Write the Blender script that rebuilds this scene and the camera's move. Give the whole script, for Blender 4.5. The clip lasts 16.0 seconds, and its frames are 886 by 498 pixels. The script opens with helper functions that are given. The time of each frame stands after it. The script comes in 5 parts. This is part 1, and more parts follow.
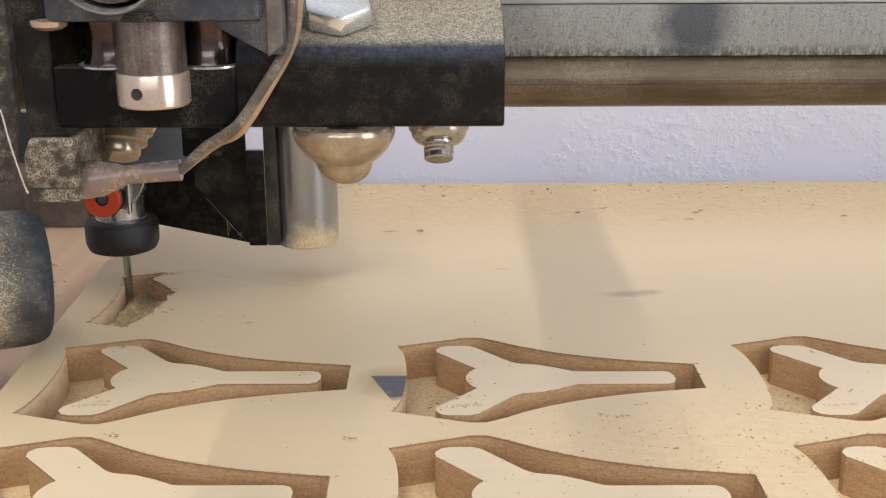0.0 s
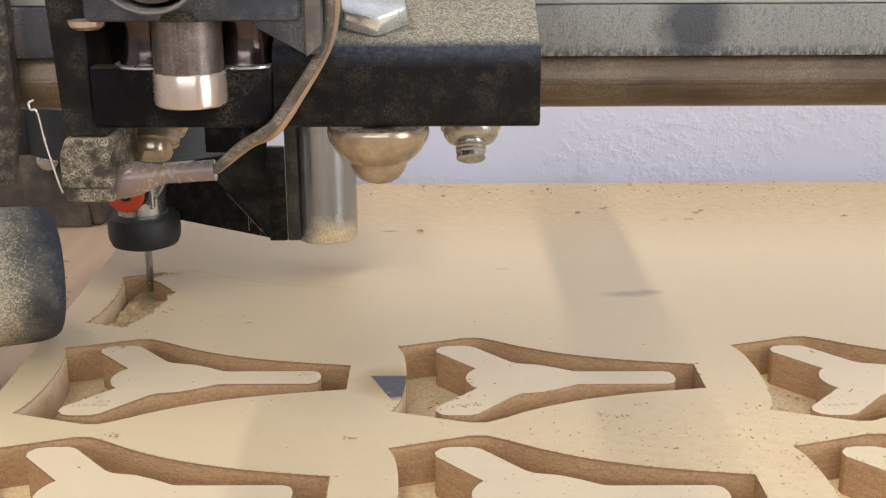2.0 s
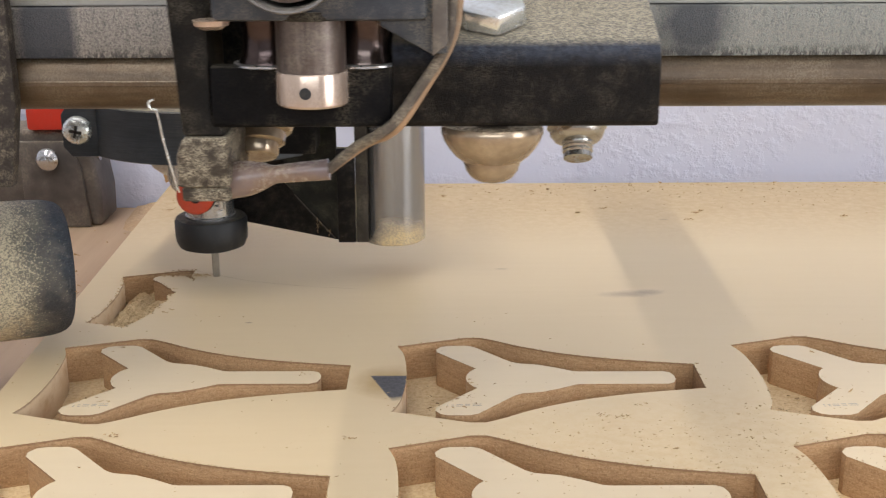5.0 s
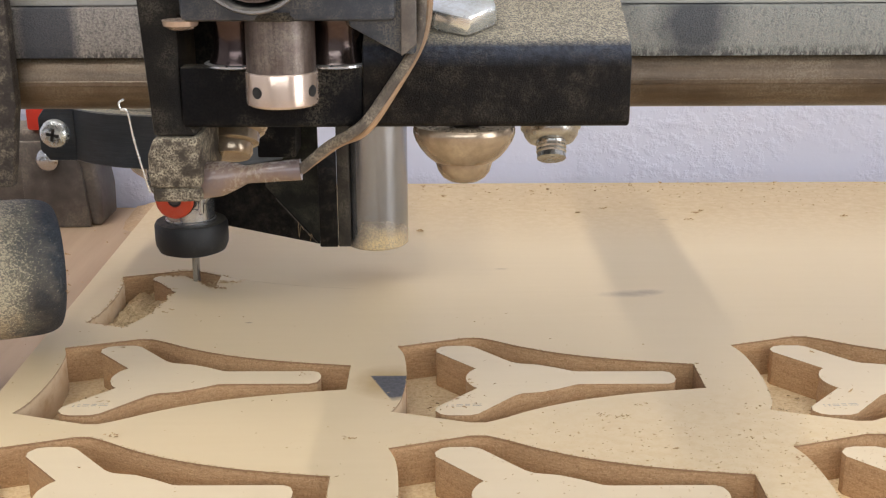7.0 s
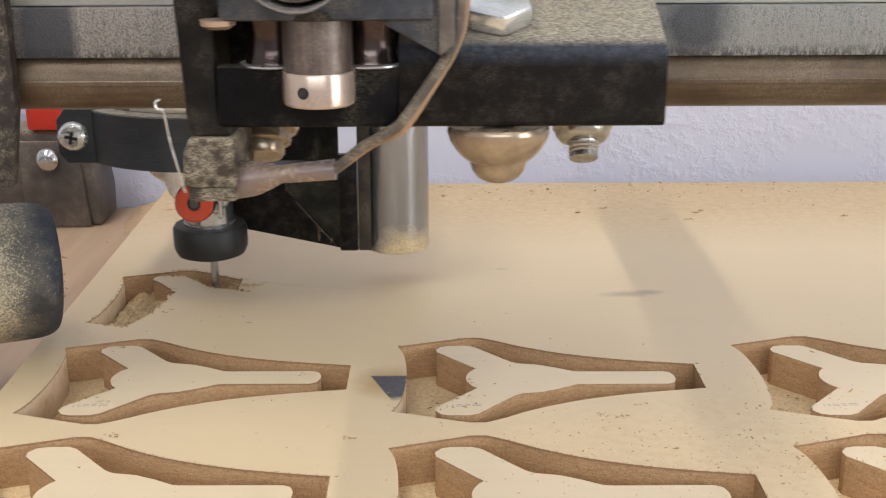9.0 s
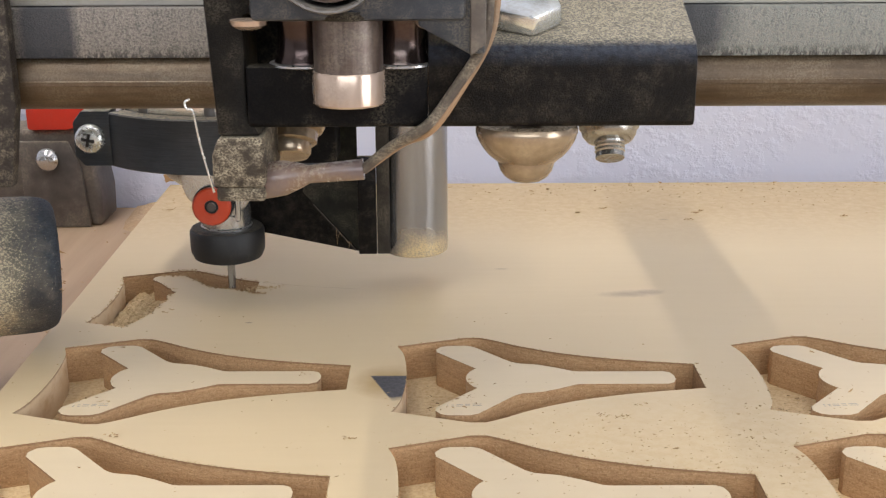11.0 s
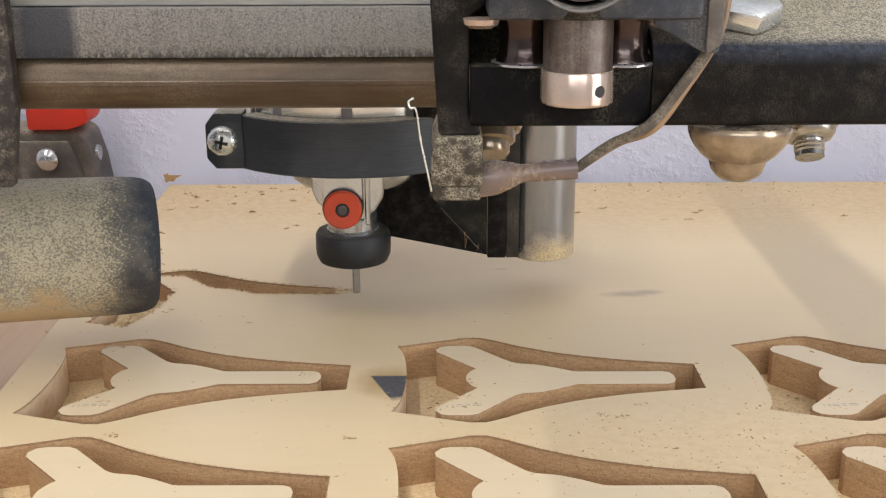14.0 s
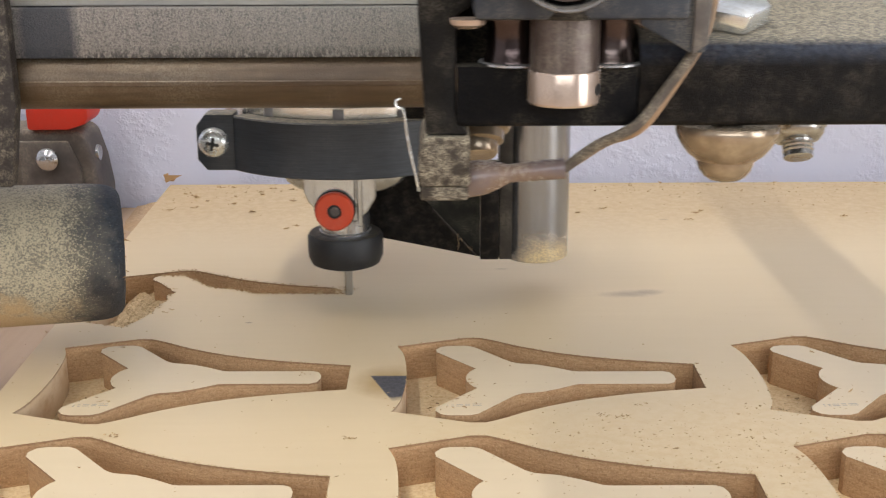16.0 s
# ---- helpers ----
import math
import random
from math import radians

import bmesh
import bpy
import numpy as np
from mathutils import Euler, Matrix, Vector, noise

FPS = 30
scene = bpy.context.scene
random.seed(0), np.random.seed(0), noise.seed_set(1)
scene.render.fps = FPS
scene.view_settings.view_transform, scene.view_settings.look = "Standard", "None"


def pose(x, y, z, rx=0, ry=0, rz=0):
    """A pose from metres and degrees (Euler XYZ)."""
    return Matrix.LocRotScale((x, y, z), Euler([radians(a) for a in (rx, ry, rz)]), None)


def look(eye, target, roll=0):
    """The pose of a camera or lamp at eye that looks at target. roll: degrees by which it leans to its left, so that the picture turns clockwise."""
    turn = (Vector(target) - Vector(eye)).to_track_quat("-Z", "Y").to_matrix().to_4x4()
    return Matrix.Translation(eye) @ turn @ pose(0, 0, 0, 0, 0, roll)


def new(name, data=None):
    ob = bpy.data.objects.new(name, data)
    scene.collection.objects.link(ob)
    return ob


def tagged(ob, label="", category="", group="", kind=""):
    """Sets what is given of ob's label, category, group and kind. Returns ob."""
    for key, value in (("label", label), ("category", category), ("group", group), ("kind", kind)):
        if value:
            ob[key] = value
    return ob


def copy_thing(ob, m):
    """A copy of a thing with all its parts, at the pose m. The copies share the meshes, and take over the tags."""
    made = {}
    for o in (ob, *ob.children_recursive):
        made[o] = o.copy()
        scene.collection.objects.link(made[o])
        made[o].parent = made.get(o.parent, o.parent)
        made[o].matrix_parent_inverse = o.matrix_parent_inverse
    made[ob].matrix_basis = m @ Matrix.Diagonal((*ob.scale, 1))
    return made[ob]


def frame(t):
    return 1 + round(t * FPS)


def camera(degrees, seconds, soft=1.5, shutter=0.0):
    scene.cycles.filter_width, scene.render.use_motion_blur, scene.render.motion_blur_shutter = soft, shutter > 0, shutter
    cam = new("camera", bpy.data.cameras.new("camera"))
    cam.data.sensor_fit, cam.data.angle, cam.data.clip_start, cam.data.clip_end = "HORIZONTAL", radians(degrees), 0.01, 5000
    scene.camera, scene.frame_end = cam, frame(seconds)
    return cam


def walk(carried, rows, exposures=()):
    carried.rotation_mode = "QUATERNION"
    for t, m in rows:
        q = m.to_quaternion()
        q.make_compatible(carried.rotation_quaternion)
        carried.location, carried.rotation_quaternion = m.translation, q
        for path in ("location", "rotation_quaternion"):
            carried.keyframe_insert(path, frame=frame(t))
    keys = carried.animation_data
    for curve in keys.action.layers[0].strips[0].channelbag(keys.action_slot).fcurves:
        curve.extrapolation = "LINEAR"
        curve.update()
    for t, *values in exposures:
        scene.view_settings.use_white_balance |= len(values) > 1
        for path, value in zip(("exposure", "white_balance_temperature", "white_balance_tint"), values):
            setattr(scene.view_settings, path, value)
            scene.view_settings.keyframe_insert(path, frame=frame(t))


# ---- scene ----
# ---- camera ----
EYE = (0.0, 0.0, 0.166)
cam = camera(40.94, 16.0, soft=1.2, shutter=0.5)
VIEW = look(EYE, (0.0, 2.1, 0.166 - 0.651), -0.25)
walk(cam, [(0.0, VIEW), (16.0, VIEW)])

# ---- light ----
scene.view_settings.exposure = -0.36
world = bpy.data.worlds.new("world")
scene.world = world
world.use_nodes = True
sky = world.node_tree.nodes.new("ShaderNodeTexSky")
sky.sky_type, sky.sun_disc, sky.sun_elevation, sky.sun_rotation = "NISHITA", False, radians(40), radians(200)
world.node_tree.links.new(sky.outputs[0], world.node_tree.nodes["Background"].inputs[0])
world.node_tree.nodes["Background"].inputs[1].default_value = 0.1


def area_lamp(name, eye, target, sx, sy, watts, colour):
    data = bpy.data.lights.new(name, "AREA")
    data.shape, data.size, data.size_y, data.energy, data.color = "RECTANGLE", sx, sy, watts, colour
    ob = new(name, data)
    ob.matrix_basis = look(eye, target)
    return ob


# left lamp answers the board's shadow band; the right one is added fill
area_lamp("unseen_ceiling_glow", (-0.55, -0.25, 1.615), (-0.55, -0.25, 0.0), 0.05, 1.7, 23, (1.0, 0.96, 0.91))
area_lamp("unseen_ceiling_glow", (0.65, -0.80, 1.615), (0.65, -0.80, 0.0), 0.3, 2.7, 10, (1.0, 0.96, 0.91))
# front fill added in place of room bounce; no window is known there
area_lamp("unseen_daylight", (-0.15, -2.42, 1.12), (-0.1, 0.0, 0.30), 3.0, 0.7, 38, (0.91, 0.955, 1.0))
area_lamp("unseen_daylight", (2.22, -1.05, 0.48), (0.9, -0.38, 0.30), 1.1, 1.8, 62, (0.92, 0.95, 1.0))


# ---- materials ----
def material(name, build):
    m = bpy.data.materials.new(name)
    m.use_nodes = True
    nt = m.node_tree
    build(nt, nt.nodes["Principled BSDF"])
    return m


def node(nt, kind, **sets):
    n = nt.nodes.new(kind)
    for key, value in sets.items():
        n.inputs[key].default_value = value
    return n


def coords(nt, sx=1, sy=1, sz=1):
    tc = nt.nodes.new("ShaderNodeTexCoord")
    mp = nt.nodes.new("ShaderNodeMapping")
    mp.inputs["Scale"].default_value = (sx, sy, sz)
    nt.links.new(tc.outputs["Object"], mp.inputs["Vector"])
    return mp.outputs["Vector"]


def noise_tex(nt, vec, scale, detail=4, rough=0.55):
    n = node(nt, "ShaderNodeTexNoise", Scale=scale, Detail=detail, Roughness=rough)
    nt.links.new(vec, n.inputs["Vector"])
    return n.outputs["Fac"]


def ramp(nt, fac, stops):
    r = nt.nodes.new("ShaderNodeValToRGB")
    el = r.color_ramp.elements
    while len(el) < len(stops):
        el.new(0.5)
    for e, (p, c) in zip(el, stops):
        e.position = p
        e.color = (*c, 1) if len(c) == 3 else c
    nt.links.new(fac, r.inputs["Fac"])
    return r.outputs["Color"]


def mix(nt, fac, a, b, blend="MIX"):
    m = nt.nodes.new("ShaderNodeMix")
    m.data_type, m.blend_type = "RGBA", blend
    for sock, v in ((m.inputs["Factor"], fac), (m.inputs["A"], a), (m.inputs["B"], b)):
        if isinstance(v, (int, float)):
            sock.default_value = v
        elif isinstance(v, tuple):
            sock.default_value = (*v, 1)
        else:
            nt.links.new(v, sock)
    return m.outputs["Result"]


def math_node(nt, op, a, b, clamp=True):
    m = nt.nodes.new("ShaderNodeMath")
    m.operation, m.use_clamp = op, clamp
    for sock, v in zip(m.inputs, (a, b)):
        if isinstance(v, (int, float)):
            sock.default_value = v
        else:
            nt.links.new(v, sock)
    return m.outputs[0]


def bump(nt, p, height, strength, distance):
    b = node(nt, "ShaderNodeBump", Strength=strength, Distance=distance)
    nt.links.new(height, b.inputs["Height"])
    nt.links.new(b.outputs["Normal"], p.inputs["Normal"])


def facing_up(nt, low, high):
    """How far a surface lies flat, for dust that settles on it and for painted sky sheen."""
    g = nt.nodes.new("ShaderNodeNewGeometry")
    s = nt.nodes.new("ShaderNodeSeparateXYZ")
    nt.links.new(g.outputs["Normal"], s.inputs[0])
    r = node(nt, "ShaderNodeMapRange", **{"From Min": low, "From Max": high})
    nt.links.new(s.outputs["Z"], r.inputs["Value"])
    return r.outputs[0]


DUST = (0.42, 0.365, 0.265)


def dusty(name, base, base2, rough, metal, dust, up, scale=900.0, speck=0.0, relief=0.25, patches=60.0, brush=None, gloss=0.5, sky_sheen=None):
    """A surface with fine sawdust on it: dust is how much lies on flat faces, speck how much clings everywhere."""
    def build(nt, p):
        v = coords(nt)
        big = noise_tex(nt, v, patches, 4, 0.62)
        fine = noise_tex(nt, v, scale, 3, 0.75)
        mid = noise_tex(nt, v, scale * 0.3, 3, 0.65)
        col = mix(nt, ramp(nt, big, [(0.35, (0, 0, 0)), (0.65, (1, 1, 1))]), base, base2)
        if brush:
            streak = noise_tex(nt, coords(nt, *brush), 3.0, 4, 0.7)
            col = mix(nt, ramp(nt, streak, [(0.35, (0.7, 0.7, 0.7)), (0.7, (0, 0, 0))]), col, tuple(c * 0.45 for c in base))
        # bluish sky reflection on upturned faces, painted into the base colour
        if sky_sheen:
            sheen_mask = math_node(nt, "MULTIPLY", facing_up(nt, 0.05, 0.6), ramp(nt, mid, [(0.3, (0.4, 0.4, 0.4)), (0.6, (1, 1, 1))]))
            col = mix(nt, sheen_mask, col, sky_sheen)
        grain = math_node(nt, "MULTIPLY", ramp(nt, fine, [(0.43, (0, 0, 0)), (0.56, (1, 1, 1))]), ramp(nt, mid, [(0.30, (0.25, 0.25, 0.25)), (0.55, (1, 1, 1))]))
        lie = math_node(nt, "MULTIPLY", facing_up(nt, *up), dust)
        cling = math_node(nt, "MULTIPLY", ramp(nt, big, [(0.46, (0.06, 0.06, 0.06)), (0.64, (1, 1, 1))]), speck)
        amount = math_node(nt, "ADD", lie, cling)
        film = math_node(nt, "MULTIPLY", lie, 0.30)
        amount = math_node(nt, "ADD", math_node(nt, "MULTIPLY", amount, grain), film)
        nt.links.new(mix(nt, amount, col, DUST), p.inputs["Base Color"])
        rg = node(nt, "ShaderNodeMapRange", **{"To Min": rough, "To Max": 0.95})
        nt.links.new(amount, rg.inputs["Value"])
        nt.links.new(rg.outputs[0], p.inputs["Roughness"])
        mt = node(nt, "ShaderNodeMapRange", **{"To Min": metal, "To Max": 0.0})
        nt.links.new(amount, mt.inputs["Value"])
        nt.links.new(mt.outputs[0], p.inputs["Metallic"])
        p.inputs["Specular IOR Level"].default_value = gloss
        bump(nt, p, math_node(nt, "ADD", math_node(nt, "MULTIPLY", fine, 0.6), math_node(nt, "MULTIPLY", mid, 0.4)), relief, 0.0006)
    return material(name, build)


# the blue-grey here paints the light reflected along the bracket's bend
BLACK_STEEL = dusty("black_painted_steel", (0.005, 0.004, 0.0035), (0.011, 0.008, 0.0065), 0.42, 0.0, 0.9, (0.66, 0.93), 2100, 0.07, 1.0, 260.0, gloss=0.12, sky_sheen=(0.045, 0.052, 0.070))
DARK_CAST = dusty("dark_cast_metal", (0.006, 0.0055, 0.0055), (0.020, 0.017, 0.015), 0.55, 0.1, 0.7, (0.2, 0.9), 2300, 0.22, 0.7, 55, gloss=0.12)
DUSTY_FOOT = dusty("sawdust_caked_cast_metal", (0.034, 0.027, 0.021), (0.085, 0.066, 0.049), 0.6, 0.1, 0.7, (0.2, 0.9), 2000, 0.9, 0.8, 150, gloss=0.15)
END_STEEL = dusty("dusty_brown_end_plate", (0.036, 0.030, 0.027), (0.062, 0.052, 0.046), 0.6, 0.1, 0.6, (0.2, 0.9), 1700, 0.4, 0.7, 220, gloss=0.15)
SEAM_STEEL = dusty("brown_black_steel", (0.020, 0.016, 0.013), (0.045, 0.038, 0.031), 0.5, 0.1, 0.4, (0.3, 0.9), 1800, 0.18, 0.3, 50, gloss=0.3)
FOLD_STEEL = dusty("grey_green_sheet", (0.020, 0.022, 0.019), (0.046, 0.046, 0.038), 0.4, 0.2, 0.4, (0.3, 0.9), 1800, 0.22, 0.3, 60, gloss=0.3)
LIGHT_BAR = dusty("pale_aluminium_bar", (0.36, 0.345, 0.32), (0.46, 0.43, 0.385), 0.5, 0.2, 0.5, (0.3, 0.9), 1300, 0.5, 0.4, 45)
SHAFT = dusty("oiled_brown_steel_shaft", (0.088, 0.054, 0.028), (0.135, 0.092, 0.054), 0.34, 0.35, 0.15, (0.45, 0.95), 1500, 0.15, 0.25, 30, (7, 90, 90))
STEEL = dusty("worn_bright_steel", (0.56, 0.56, 0.57), (0.44, 0.44, 0.44), 0.2, 0.92, 0.3, (0.5, 1.0), 700, 0.1, 0.12)
NUT_STEEL = dusty("grey_worn_nut_steel", (0.46, 0.45, 0.42), (0.34, 0.32, 0.29), 0.22, 0.9, 0.3, (0.5, 1.0), 900, 0.12, 0.12, 160)
POST_STEEL = dusty("brushed_steel_tube", (0.28, 0.27, 0.26), (0.2, 0.19, 0.18), 0.36, 0.85, 0.3, (0.5, 1.0), 700, 0.12, 0.1)
ZINC = dusty("zinc_plated_bolt", (0.76, 0.78, 0.77), (0.66, 0.68, 0.66), 0.24, 0.85, 0.4, (0.6, 1.0), 800, 0.15, 0.12)
BRASSY = dusty("yellowed_zinc_hardware", (0.23, 0.165, 0.11), (0.44, 0.35, 0.25), 0.2, 0.65, 0.2, (0.5, 1.0), 1300, 0.08, 0.08, 90)
COPPER = dusty("tarnished_pink_metal_collar", (0.62, 0.48, 0.38), (0.52, 0.40, 0.32), 0.18, 0.65, 0.2, (0.5, 1.0), 1500, 0.12, 0.07)
BROWN_SHAFT = dusty("brown_stained_steel_shaft", (0.11, 0.075, 0.060), (0.185, 0.15, 0.135), 0.34, 0.55, 0.2, (0.5, 1.0), 1500, 0.25, 0.3, 90, (160, 160, 14))
BLACK_RUBBER = dusty("black_rubber", (0.008, 0.008, 0.009), (0.014, 0.014, 0.015), 0.55, 0.0, 0.2, (0.4, 1.0), 900, 0.08, 0.15)
BLACK_PLASTIC = dusty("black_anodised_clamp", (0.034, 0.041, 0.050), (0.050, 0.058, 0.069), 0.42, 0.1, 0.75, (0.6, 1.0), 900, 0.03, 0.12, brush=(30, 30, 700))
ORANGE = dusty("orange_plastic", (0.56, 0.06, 0.018), (0.48, 0.048, 0.015), 0.4, 0.0, 0.1, (0.5, 1.0), 800, 0.08, 0.1)
RED = dusty("red_plastic_grip", (0.66, 0.035, 0.015), (0.58, 0.03, 0.014), 0.5, 0.0, 0.1, (0.5, 1.0), 800, 0.05, 0.1)
CLAMP_GREY = dusty("dusty_grey_clamp_metal", (0.060, 0.050, 0.045), (0.135, 0.115, 0.10), 0.5, 0.25, 0.5, (0.2, 0.9), 900, 0.2, 0.25, 38)
WIRE = dusty("dusty_twisted_cable", (0.075, 0.06, 0.048), (0.12, 0.095, 0.075), 0.7, 0.0, 0.5, (-0.1, 0.9), 1800, 0.6, 0.5, 200)
TAN_WIRE = dusty("tan_cable", (0.36, 0.22, 0.12), (0.24, 0.16, 0.10), 0.6, 0.0, 0.3, (0.2, 0.9), 900, 0.2)
SLEEVE = dusty("milky_pink_sleeve", (0.155, 0.115, 0.11), (0.19, 0.125, 0.09), 0.18, 0.0, 0.2, (0.4, 1.0), 900, 0.2, 0.2, 130)
BLUE_PAINT = dusty("blue_grey_painted_metal", (0.018, 0.023, 0.034), (0.040, 0.047, 0.060), 0.5, 0.1, 0.6, (0.3, 0.9), 2000, 0.35, 0.3)
ROLLER = dusty("dark_glossy_roller_steel", (0.055, 0.038, 0.036), (0.09, 0.066, 0.06), 0.13, 0.9, 0.1, (0.6, 1.0), 1500, 0.1, 0.1)
BLACK_ARM = dusty("matt_black_steel", (0.005, 0.005, 0.006), (0.011, 0.010, 0.010), 0.55, 0.0, 0.12, (0.3, 0.9), 1700, 0.16, 0.5, gloss=0.05)
SILVER = dusty("bright_turned_casing", (0.86, 0.83, 0.76), (0.78, 0.75, 0.68), 0.22, 0.85, 0.2, (0.5, 1.0), 900, 0.12, 0.12)
WHITE_PLASTIC = dusty("white_plastic", (0.75, 0.75, 0.78), (0.7, 0.7, 0.72), 0.5, 0.0, 0.1, (0.5, 1.0), 700, 0.05)


def spot(nt, vec, x, y, rx, ry, soft=0.35, wobble=0.0, z=0.0, rz=1.0):
    """An oval patch with a ragged rim: 1 inside, 0 outside."""
    sub = nt.nodes.new("ShaderNodeVectorMath")
    sub.operation = "SUBTRACT"
    nt.links.new(vec, sub.inputs[0])
    sub.inputs[1].default_value = (x, y, z)
    mul = nt.nodes.new("ShaderNodeVectorMath")
    mul.operation = "MULTIPLY"
    nt.links.new(sub.outputs[0], mul.inputs[0])
    mul.inputs[1].default_value = (1 / rx, 1 / ry, 1 / rz)
    ln = nt.nodes.new("ShaderNodeVectorMath")
    ln.operation = "LENGTH"
    nt.links.new(mul.outputs[0], ln.inputs[0])
    d = ln.outputs["Value"]
    if wobble:
        m = nt.nodes.new("ShaderNodeMath")
        m.operation = "MULTIPLY_ADD"
        nt.links.new(noise_tex(nt, vec, 1.6 / min(rx, ry), 3), m.inputs[0])
        m.inputs[1].default_value = wobble
        nt.links.new(d, m.inputs[2])
        d = m.outputs[0]
    r = node(nt, "ShaderNodeMapRange", **{"From Min": 1.0 + wobble * 0.5 + soft, "From Max": 1.0 + wobble * 0.5 - soft})
    nt.links.new(d, r.inputs["Value"])
    return r.outputs[0]


def hose_skin(nt, p):
    """Blue-black rubber, clean near the mouth, coarse sawdust further back and a smooth film of it underneath."""
    v = coords(nt)
    sep = nt.nodes.new("ShaderNodeSeparateXYZ")
    nt.links.new(v, sep.inputs[0])
    big = noise_tex(nt, v, 90.0, 4, 0.65)
    fine = noise_tex(nt, v, 1500.0, 3, 0.7)
    mid = noise_tex(nt, coords(nt, 1, 1, 1.9), 800.0, 3, 0.7)
    ragged = math_node(nt, "MULTIPLY", math_node(nt, "SUBTRACT", big, 0.5, False), 0.030, False)
    along = math_node(nt, "ADD", math_node(nt, "SUBTRACT", sep.outputs["X"], math_node(nt, "MULTIPLY", sep.outputs["Z"], 0.12, False), False), ragged, False)
    back = node(nt, "ShaderNodeMapRange", **{"From Min": -0.006, "From Max": -0.024})
    nt.links.new(along, back.inputs["Value"])
    grain = math_node(nt, "ADD", math_node(nt, "MULTIPLY", fine, 0.6), math_node(nt, "MULTIPLY", mid, 0.4))
    drift = math_node(nt, "MULTIPLY", math_node(nt, "SUBTRACT", noise_tex(nt, v, 45.0, 3), 0.5, False), 0.30, False)
    level = math_node(nt, "ADD", math_node(nt, "ADD", grain, math_node(nt, "MULTIPLY", back.outputs[0], 0.245)), math_node(nt, "MULTIPLY", drift, back.outputs[0], False), False)
    amount = math_node(nt, "MAXIMUM", ramp(nt, level, [(0.61, (0, 0, 0)), (0.77, (0.85, 0.85, 0.85))]), math_node(nt, "MULTIPLY", back.outputs[0], 0.36))
    base = mix(nt, ramp(nt, mid, [(0.4, (0, 0, 0)), (0.7, (1, 1, 1))]), (0.020, 0.025, 0.034), (0.040, 0.049, 0.062))
    dark = spot(nt, v, -0.012, 0.0, 0.012, 9.0, 0.6, 0.6, -0.012, 0.012)
    base = mix(nt, math_node(nt, "MULTIPLY", dark, 0.8), base, (0.035, 0.028, 0.024))
    scuff = ramp(nt, noise_tex(nt, coords(nt, 60, 200, 20), 6.0, 3), [(0.64, (0, 0, 0)), (0.74, (0.5, 0.5, 0.5))])
    base = mix(nt, scuff, base, (0.16, 0.15, 0.13))
    col = mix(nt, amount, base, mix(nt, fine, (0.42, 0.37, 0.26), (0.70, 0.59, 0.38)))
    under = node(nt, "ShaderNodeMapRange", **{"From Min": -0.0085, "From Max": -0.0160})
    nt.links.new(math_node(nt, "ADD", sep.outputs["Z"], ragged, False), under.inputs["Value"])
    rear = node(nt, "ShaderNodeMapRange", **{"From Min": -0.014, "From Max": -0.030})
    nt.links.new(along, rear.inputs["Value"])
    film = math_node(nt, "MULTIPLY", math_node(nt, "MULTIPLY", under.outputs[0], rear.outputs[0]), 0.85)
    col = mix(nt, film, col, (0.52, 0.35, 0.17))
    nt.links.new(col, p.inputs["Base Color"])
    p.inputs["Roughness"].default_value = 0.68
    bump(nt, p, grain, 0.9, 0.0010)


